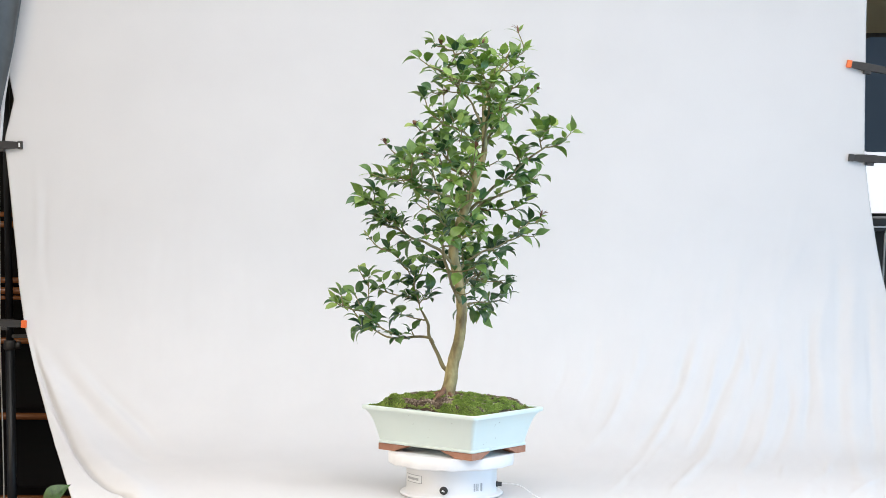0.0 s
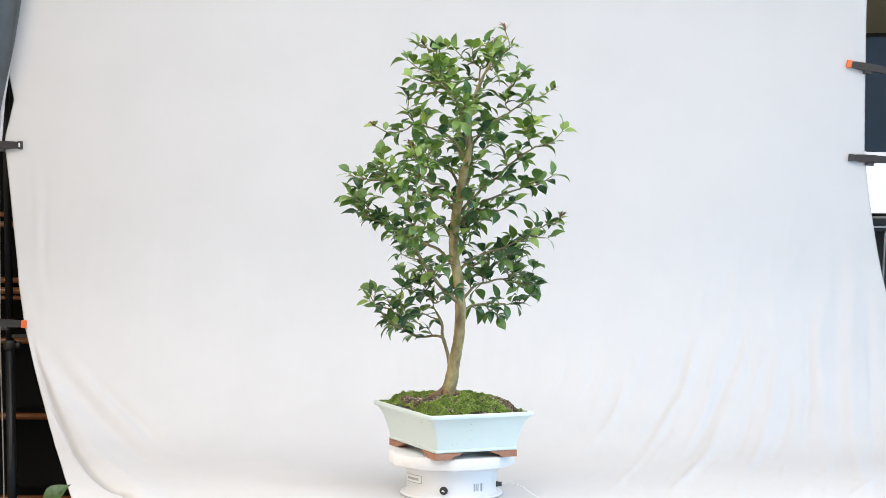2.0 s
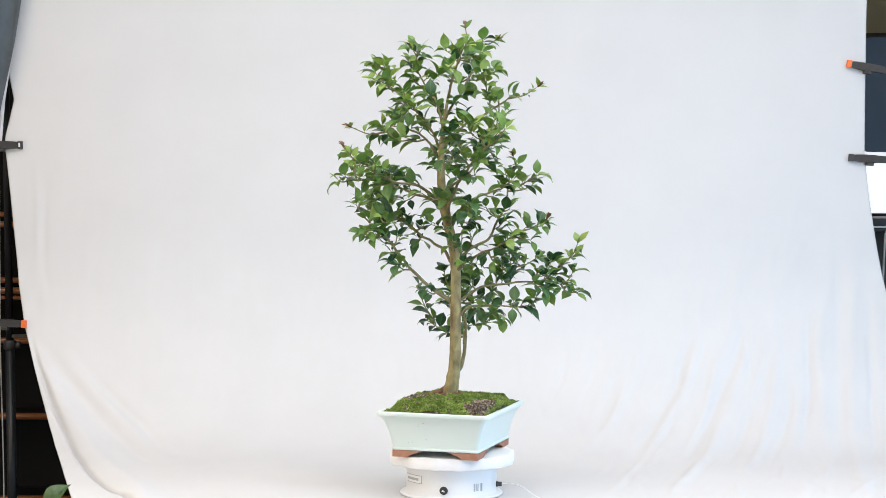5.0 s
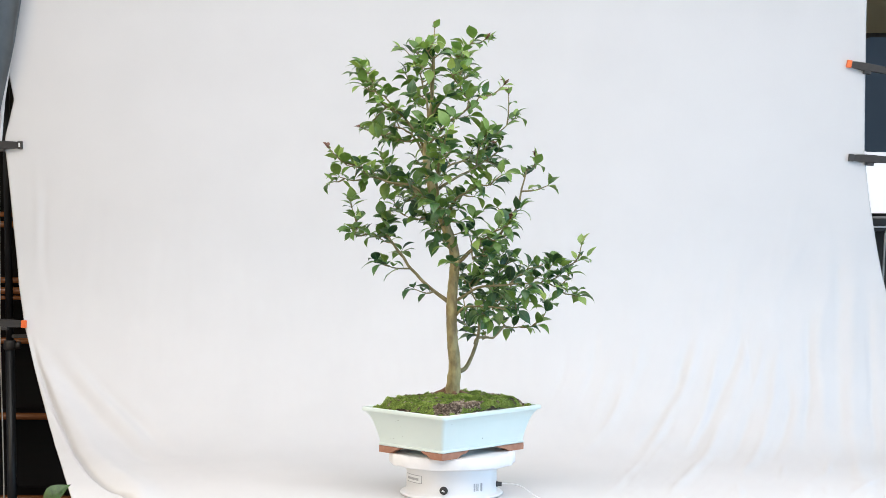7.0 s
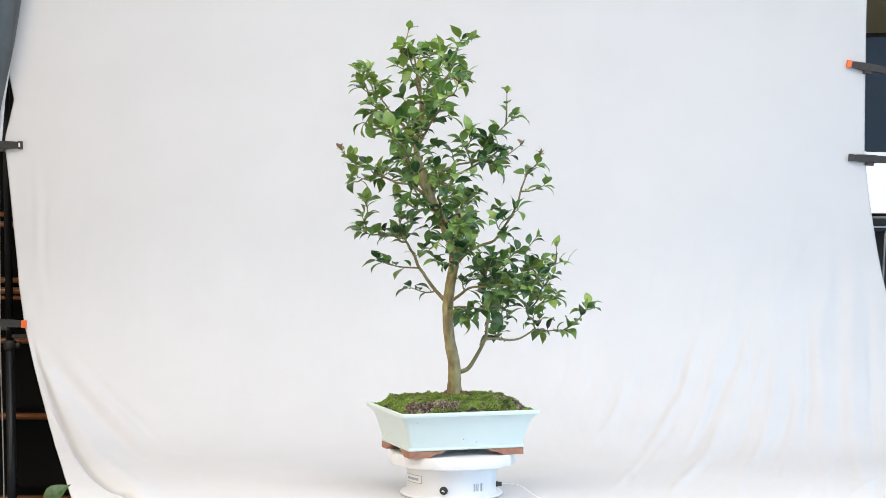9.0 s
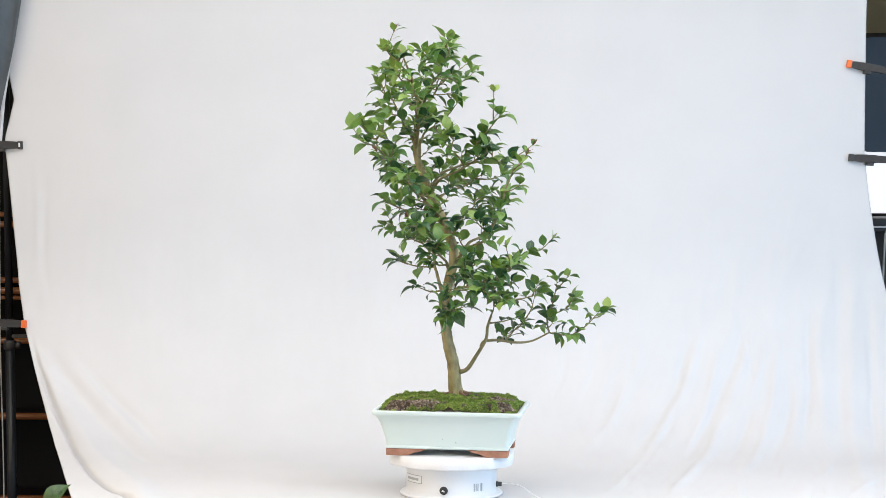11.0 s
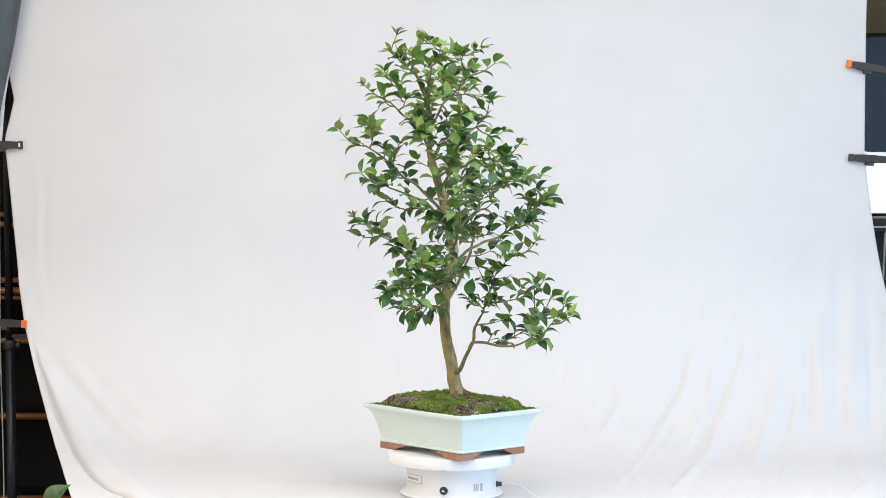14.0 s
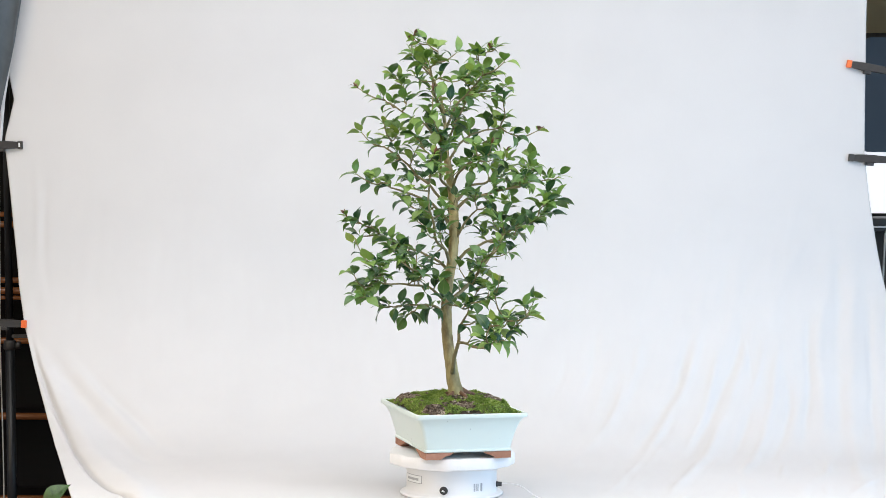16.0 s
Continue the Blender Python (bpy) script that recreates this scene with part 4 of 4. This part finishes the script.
def soil_and_moss():
    bm = bmesh.new()
    nx, ny = 110, 84
    grid = [[bm.verts.new((x, y, mound(x, y))) for i in range(nx + 1) for x in (0.1755 * (2 * i / nx - 1),)] for j in range(ny + 1) for y in (0.1332 * (2 * j / ny - 1),)]
    for a, b in zip(grid, grid[1:]):
        for i in range(nx):
            bm.faces.new((a[i], a[i + 1], b[i + 1], b[i]))
    ob = part("soil", bm, M_SOIL, POT, "dark granular bonsai soil")
    rng = random.Random(3)
    # grit on the bare soil
    v, f = [], []
    n = 0
    while n < 3200:
        x, y = rng.uniform(-0.1745, 0.1745), rng.uniform(-0.1322, 0.1322)
        if is_moss(x, y):
            continue
        n += 1
        r = rng.uniform(0.0016, 0.0046)
        c = Vector((x, y, mound(x, y) + r * 0.3))
        k = len(v)
        rot = Euler((rng.uniform(0, 6), rng.uniform(0, 6), rng.uniform(0, 6))).to_matrix()
        for q in ((1, 0, 0), (-1, 0, 0), (0, 1, 0), (0, -1, 0), (0, 0, 0.8), (0, 0, -0.8)):
            v.append(tuple(c + rot @ (Vector(q) * r * rng.uniform(0.7, 1.2))))
        for a, b, d in ((0, 2, 4), (2, 1, 4), (1, 3, 4), (3, 0, 4), (2, 0, 5), (1, 2, 5), (3, 1, 5), (0, 3, 5)):
            f.append((k + a, k + b, k + d))
    me = bpy.data.meshes.new("grit")
    me.from_pydata(v, [], f)
    me.materials.append(M_GRIT)
    g = new("grit", me)
    g.parent = POT
    tagged(g, "brown and tan soil grit", kind="stuff")
    # moss cushions: short blades set densely
    v, f = [], []
    n = 0
    while n < 64000:
        x, y = rng.uniform(-0.1745, 0.1745), rng.uniform(-0.1322, 0.1322)
        if not is_moss(x, y):
            continue
        n += 1
        z = mound(x, y) + 0.010 * max(0, noise.noise(Vector((x * 48, y * 48, 6)))) + 0.005 * max(0, noise.noise(Vector((x * 130, y * 130, 6))))
        h, w, a = rng.uniform(0.0014, 0.0040), rng.uniform(0.0004, 0.0009), rng.uniform(0, 6.283)
        dx, dy = math.cos(a) * w, math.sin(a) * w
        lx, ly = rng.uniform(-0.004, 0.004), rng.uniform(-0.004, 0.004)
        k = len(v)
        v += [(x - dx, y - dy, z), (x + dx, y + dy, z), (x - dx * 0.8 + lx * 0.5, y - dy * 0.8 + ly * 0.5, z + h * 0.6), (x + dx * 0.8 + lx * 0.5, y + dy * 0.8 + ly * 0.5, z + h * 0.6), (x + lx, y + ly, z + h)]
        f += [(k, k + 1, k + 3, k + 2), (k + 2, k + 3, k + 4)]
    me = bpy.data.meshes.new("moss")
    me.from_pydata(v, [], f)
    me.materials.append(M_MOSSBLADE)
    g = new("moss", me)
    g.parent = POT
    tagged(g, "bright green moss cushions", kind="stuff")


def island_mat(name, cols, rough):
    m, nt, bs = material(name, rough)
    N, L = nt.nodes, nt.links
    geo = N.new("ShaderNodeNewGeometry")
    co = N.new("ShaderNodeTexCoord")
    tex = N.new("ShaderNodeTexNoise")
    tex.inputs["Scale"].default_value = 35
    L.new(co.outputs["Object"], tex.inputs["Vector"])
    mx = N.new("ShaderNodeMath")
    mx.operation = "MULTIPLY_ADD"
    mx.inputs[1].default_value = 0.55
    L.new(geo.outputs["Random Per Island"], mx.inputs[0])
    sc = N.new("ShaderNodeMapRange")
    sc.inputs["From Min"].default_value, sc.inputs["From Max"].default_value = 0.3, 0.7
    sc.inputs["To Min"].default_value, sc.inputs["To Max"].default_value = 0.0, 0.45
    L.new(tex.outputs["Fac"], sc.inputs[0]), L.new(sc.outputs[0], mx.inputs[2])
    ramp = N.new("ShaderNodeValToRGB")
    el = ramp.color_ramp.elements
    el[0].color, el[1].color = (*cols[0], 1), (*cols[-1], 1)
    for i, c in enumerate(cols[1:-1]):
        e = el.new((i + 1) / (len(cols) - 1))
        e.color = (*c, 1)
    L.new(mx.outputs[0], ramp.inputs[0]), L.new(ramp.outputs[0], bs.inputs["Base Color"])
    return m


M_GRIT = island_mat("soil_grit", [(0.026, 0.019, 0.014), (0.090, 0.064, 0.045), (0.25, 0.19, 0.14), (0.60, 0.53, 0.43)], 0.95)
M_MOSSBLADE = island_mat("moss_blades", [(0.045, 0.075, 0.018), (0.21, 0.33, 0.055), (0.56, 0.64, 0.17)], 0.85)
soil_and_moss()
TURNERS = [POT, TREE]


# ---- stands, clamps and what shows beside the cloth ----
M_PALEMETAL = noise_mat("pale_metal", (0.55, 0.54, 0.50), (0.68, 0.67, 0.62), 30, 0.35, 0.6)


def backdrop_stand(x, y, lean, top):
    t = empty("backdrop_stand", pose(x, y, 0, 0, lean, 0), "black metal backdrop stand beside the cloth", "stand", "backdrop stands")
    part("pole", tube_bm([(0, 0, 0.12, 0.0155), (0, 0, 1.0, 0.0155)], 16), M_BLACK, t)
    part("upper_pole", tube_bm([(0, 0, 1.0, 0.0125), (0, 0, top, 0.0125)], 16), M_BLACK, t)
    part("collar", lathe_bm([(0.017, 0.985), (0.020, 0.988), (0.020, 1.012), (0.017, 1.016)], 24), M_BLACKPL, t)
    part("knob", lathe_bm([(0.006, 0), (0.012, 0.004), (0.012, 0.016), (0.008, 0.018)], 16, m=pose(0.018, 0, 1.0, 0, 90, 0)), M_BLACKPL, t)
    for a in (30, 150, 270):
        d = Vector((math.cos(radians(a)), math.sin(radians(a)), 0))
        part("leg", tube_bm([(*(d * 0.015 + Vector((0, 0, 0.42))), 0.009), (*(d * 0.36 + Vector((0, 0, 0.009))), 0.009)], 10), M_BLACK, t)
        part("rubber_foot", tube_bm([(*(d * 0.34 + Vector((0, 0, 0.011))), 0.011), (*(d * 0.375 + Vector((0, 0, 0.011))), 0.011)], 10), M_BLACKPL, t)
    if x < 0:
        part("cable", tube_bm([tuple(v) for v in spline([(-0.020, -0.03, 2.30, 0.0022), (-0.018, -0.03, 1.70, 0.0022), (-0.022, -0.03, 1.20, 0.0022), (-0.024, -0.03, 0.98, 0.0022), (-0.020, -0.03, 0.50, 0.0022), (-0.03, -0.05, 0.004, 0.0022)], 8)], 6), M_PALEMETAL, t, "thin pale cable")
    part("lever", box_bm(0.05, 0.010, 0.012, (0.035, -0.012, 1.03), bevel=0.002), M_BLACKPL, t, smooth=False)
    return t


def spring_clamp(m, length, tipped, label, slot=False):
    """A spring clamp: jaw tip at the origin, body running along +x."""
    t = empty("spring_clamp", m, label, "clamp", "backdrop clamps")
    for side in (-1, 1):
        bm = bmesh.new()
        sec = [(0.012, 0.004, 0.010), (0.030, 0.006, 0.012), (0.055, 0.010, 0.013), (0.085, 0.013, 0.012), (length, 0.020, 0.010)]
        rings = []
        for x, y, h in sec:
            rings.append([bm.verts.new((x, side * (y - 0.004), -h)), bm.verts.new((x, side * (y + 0.004), -h * 0.9)), bm.verts.new((x, side * (y + 0.004), h * 0.9)), bm.verts.new((x, side * (y - 0.004), h))])
        for a, b in zip(rings, rings[1:]):
            for i in range(4):
                bm.faces.new((a[i], a[(i + 1) % 4], b[(i + 1) % 4], b[i]))
        bm.faces.new(rings[0][::-1])
        bm.faces.new(rings[-1])
        bmesh.ops.recalc_face_normals(bm, faces=bm.faces)
        part("jaw", bm, M_BLACKPL, t, smooth=False)
        pad = part("jaw_pad", box_bm(0.015, 0.008, 0.024, (0.0065, side * 0.0055, 0), bevel=0.0015), M_ORANGE if tipped else M_BLACKPL, t, "orange jaw pad" if tipped else "", smooth=False)
    if slot:
        part("slot", box_bm(0.005, 0.001, 0.013, (0.0075, 0.0100, 0)), M_WHITE, t, "white slot in the jaw", smooth=False)
    part("spring", lathe_bm([(0.007, -0.012), (0.009, -0.010), (0.009, 0.010), (0.007, 0.012)], 16, m=pose(0.062, 0, 0)), M_BLACK, t)
    part("clamp_bar", box_bm(0.022, 0.034, 0.010, (0.066, 0, -0.017), bevel=0.002), M_BLACKPL, t, smooth=False)
    return t


backdrop_stand(-1.428, 1.30, -0.9, 2.72)
backdrop_stand(1.42, 1.30, 0.0, 2.72)


def crossbar():
    t = empty("crossbar", pose(0, 1.26, 2.72), "black metal bar that carries the backdrop cloth", "pole")
    part("bar", tube_bm([(-1.50, 0, 0.016, 0.0155), (1.50, 0, 0.016, 0.0155)], 16), M_BLACK, t)


crossbar()
spring_clamp(pose(-1.379, 1.193, 1.650, 0, 0, 180), 0.13, False, "dark grey spring clamp gripping the cloth edge", True)
spring_clamp(pose(-1.350, 1.118, 1.083, 0, -3, 180), 0.14, True, "black spring clamp with orange tips on the cloth")
spring_clamp(pose(1.245, 1.193, 1.931, 0, 10, 0), 0.15, True, "black spring clamp with orange tips on the cloth")
spring_clamp(pose(1.256, 1.193, 1.633, 0, 3, 0), 0.15, False, "black spring clamp gripping the cloth edge")


def grey_drape():
    """Dark fabric that hangs over the stand's head, in front of the cloth's corner."""
    bm = bmesh.new()
    rows = []
    for j in range(41):
        z = 2.70 - 1.0 * j / 40
        right = lerp_table([(1.70, -1.437), (1.83, -1.411), (1.97, -1.381), (2.10, -1.360), (2.70, -1.29)], z)
        row = []
        for i in range(25):
            u = i / 24
            x = -1.62 + (right * 1.012 + 1.62) * u
            y = 1.150 + 0.026 * math.sin(u * 17 + z * 2.4) * (1 - u * 0.6) + 0.022 * noise.noise(Vector((x * 11, z * 3, 1))) * (1 - u)
            row.append(bm.verts.new((x, y, z)))
        rows.append(row)
    for a, b in zip(rows, rows[1:]):
        for i in range(24):
            bm.faces.new((a[i], b[i], b[i + 1], a[i + 1]))
    ob = part("grey_drape", bm, M_GREYCLOTH)
    so = ob.modifiers.new("thick", "SOLIDIFY")
    so.thickness = 0.004
    tagged(ob, "dark grey fabric drape hanging at the cloth's upper corner", "drape")


grey_drape()


def wood_rack():
    """Wooden rack of turned rails behind the cloth; the shade there is put into its near-black wood."""
    t = empty("wood_rack", pose(-1.95, 2.45, 0), "varnished wooden rack with glossy rails, shade painted into its near-black wood", "rack")
    for x in (-0.62, 0.85):
        part("upright", box_bm(0.06, 0.30, 2.4, (x, 0.18, 1.2), bevel=0.006), M_SHADEDWOOD, t, smooth=False)
    # dark sheet added to stand for the unlit space behind the rails
    part("back_panel", box_bm(1.41, 0.02, 2.36, (0.115, 0.34, 1.2)), M_SHADEDWOOD, t, smooth=False)
    for z, r in ((1.402, 0.010), (1.363, 0.012), (1.148, 0.012), (1.107, 0.014), (1.080, 0.008), (0.913, 0.012), (0.620, 0.014), (0.30, 0.012), (1.75, 0.012)):
        part("rail", tube_bm([(-0.59, 0, z, r), (0.82, 0, z, r)], 14), M_GLOSSWOOD, t, "glossy red-brown wooden rail")
        part("shelf", box_bm(1.41, 0.26, 0.016, (0.115, 0.17, z - 0.012)), M_SHADEDWOOD, t, smooth=False)


# near-black colour carries the shade behind the cloth
M_SHADEDWOOD = noise_mat("wood_painted_shade", (0.003, 0.0025, 0.0025), (0.007, 0.004, 0.0035), 10, 0.8, bump=0.1, stretch=(1, 12, 12))
M_GLOSSWOOD = noise_mat("varnished_wood", (0.24, 0.080, 0.027), (0.45, 0.18, 0.065), 14, 0.2, bump=0.06, stretch=(1, 10, 10))
wood_rack()


def rounded_panel(name, w, h, d, r, mat, parent, at):
    bm = bmesh.new()
    front = [bm.verts.new((x, 0, z)) for x, z in rounded_rect(w / 2, h / 2, r)]
    back = [bm.verts.new((x, d, z)) for x, z in rounded_rect(w / 2, h / 2, r)]
    n = len(front)
    bm.faces.new(front)
    bm.faces.new(back[::-1])
    for i in range(n):
        bm.faces.new((front[i], back[i], back[(i + 1) % n], front[(i + 1) % n]))
    bmesh.ops.recalc_face_normals(bm, faces=bm.faces)
    ob = part(name, bm, mat, parent, smooth=False)
    ob.location = at
    return ob


def desk_corner():
    t = empty("desk", pose(2.05, 2.55, 0), "black desk with a thin pale edge beyond the cloth", "desk")
    part("desktop", box_bm(1.05, 0.60, 0.05, (0, 0.0, 1.395), bevel=0.004), M_BLACKPL, t, smooth=False)
    part("edge_strip", box_bm(1.05, 0.006, 0.006, (0, -0.304, 1.388)), M_WHITE, t, "thin pale edge strip", smooth=False)
    for x in (-0.49, 0.49):
        part("leg", tube_bm([(x + 0.02, -0.2, 1.37, 0.014), (x, -0.22, 0.0, 0.014)], 12), M_BLACK, t)
        part("leg", tube_bm([(x + 0.02, 0.25, 1.37, 0.014), (x, 0.27, 0.0, 0.014)], 12), M_BLACK, t)
    part("modesty_panel", box_bm(0.98, 0.02, 0.95, (0, -0.12, 0.89)), M_BROWNGREY, t, "dark grey-brown front panel", smooth=False)
    # plain white panel; its glow is added, no lamp is known here
    b = empty("white_panel", pose(2.05, 2.78, 1.421), "white panel standing on the desk, glow added to brighten it", "studio light")
    part("panel_face", box_bm(1.05, 0.010, 0.36, (0, -0.03, 0.19), bevel=0.003), M_GLOW, b, "white face with added glow", smooth=False)
    part("housing", box_bm(1.08, 0.12, 0.38, (0, 0.04, 0.19), bevel=0.01), M_BLACKPL, b, smooth=False)
    s = empty("strut", pose(1.625, 2.18, 0), "pale metal stand strut leaning by the desk", "stand")
    part("rod", tube_bm([(-0.065, 0, 0, 0.004), (-0.025, 0, 1.36, 0.004), (0.02, 0, 1.50, 0.004)], 10), M_PALEMETAL, s)
    m = empty("screen", pose(2.10, 2.62, 1.421), "dark slate grey screen with rounded corners on the desk", "screen")
    rounded_panel("screen_panel", 1.0, 0.45, 0.03, 0.035, M_SLATE, m, (0, 0, 0.478))
    part("screen_stand", box_bm(0.20, 0.05, 0.30, (0, 0.05, 0.15), bevel=0.01), M_BLACKPL, m, smooth=False)
    w = empty("wall_shelf", pose(2.2, 4.38, 2.25), "black wall shelf on the olive wall", "shelf")
    part("board", box_bm(1.2, 0.28, 0.060, (0, 0, -0.012), bevel=0.003), M_BLACKPL, w, smooth=False)
    part("bracket", box_bm(0.03, 0.24, 0.14, (-0.3, 0.02, -0.095)), M_BLACK, w, smooth=False)
    part("bracket", box_bm(0.03, 0.24, 0.14, (0.3, 0.02, -0.095)), M_BLACK, w, smooth=False)


# emission added so the panel reads white in the dim space behind the cloth
M_GLOW, _nt, _bs = material("white_panel_added_glow", 0.8)
_bs.inputs["Base Color"].default_value = (0.85, 0.86, 0.9, 1)
_bs.inputs["Emission Color"].default_value = (0.93, 0.95, 1.0, 1)
_bs.inputs["Emission Strength"].default_value = 0.85
M_SLATE = noise_mat("slate_plastic", (0.045, 0.075, 0.115), (0.06, 0.095, 0.14), 6, 0.55, bump=0.05)
M_BROWNGREY = noise_mat("brown_grey_panel", (0.05, 0.045, 0.04), (0.075, 0.068, 0.06), 8, 0.7, bump=0.1)
desk_corner()


def house_plant():
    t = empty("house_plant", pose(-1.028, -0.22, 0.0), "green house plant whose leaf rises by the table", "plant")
    part("plant_pot", lathe_bm([(0.07, 0), (0.09, 0.16), (0.096, 0.17), (0.096, 0.185), (0.085, 0.186), (0.082, 0.16)], 32), M_TERRA, t, "small terracotta pot")
    part("stem", tube_bm([tuple(v) for v in spline([(0, 0, 0.14, 0.005), (0.015, 0.0, 0.42, 0.004), (0.01, 0, 0.64, 0.003), (0.018, 0, 0.742, 0.002)], 6)], 8), M_TWIG, t)
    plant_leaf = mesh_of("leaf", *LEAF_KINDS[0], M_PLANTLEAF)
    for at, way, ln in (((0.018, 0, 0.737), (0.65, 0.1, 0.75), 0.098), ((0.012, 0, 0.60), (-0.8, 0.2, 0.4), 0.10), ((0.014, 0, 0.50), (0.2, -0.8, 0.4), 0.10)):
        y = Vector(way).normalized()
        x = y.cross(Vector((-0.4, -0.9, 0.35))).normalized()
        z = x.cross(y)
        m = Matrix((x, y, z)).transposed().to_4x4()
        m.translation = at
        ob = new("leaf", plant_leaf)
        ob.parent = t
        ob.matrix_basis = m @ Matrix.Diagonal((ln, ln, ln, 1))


house_plant()


def motions():
    rows = []
    for k in range(33):
        t = k * 0.5
        rows.append((t, TURN_0 + TURN_RATE * t))
    walk(PLATE, [(t, pose(0, 0, 0.0797, rz=a)) for t, a in rows])
    for thing in TURNERS:
        walk(thing, [(t, pose(0, 0, Z_PLATE, rz=a)) for t, a in rows])


motions()
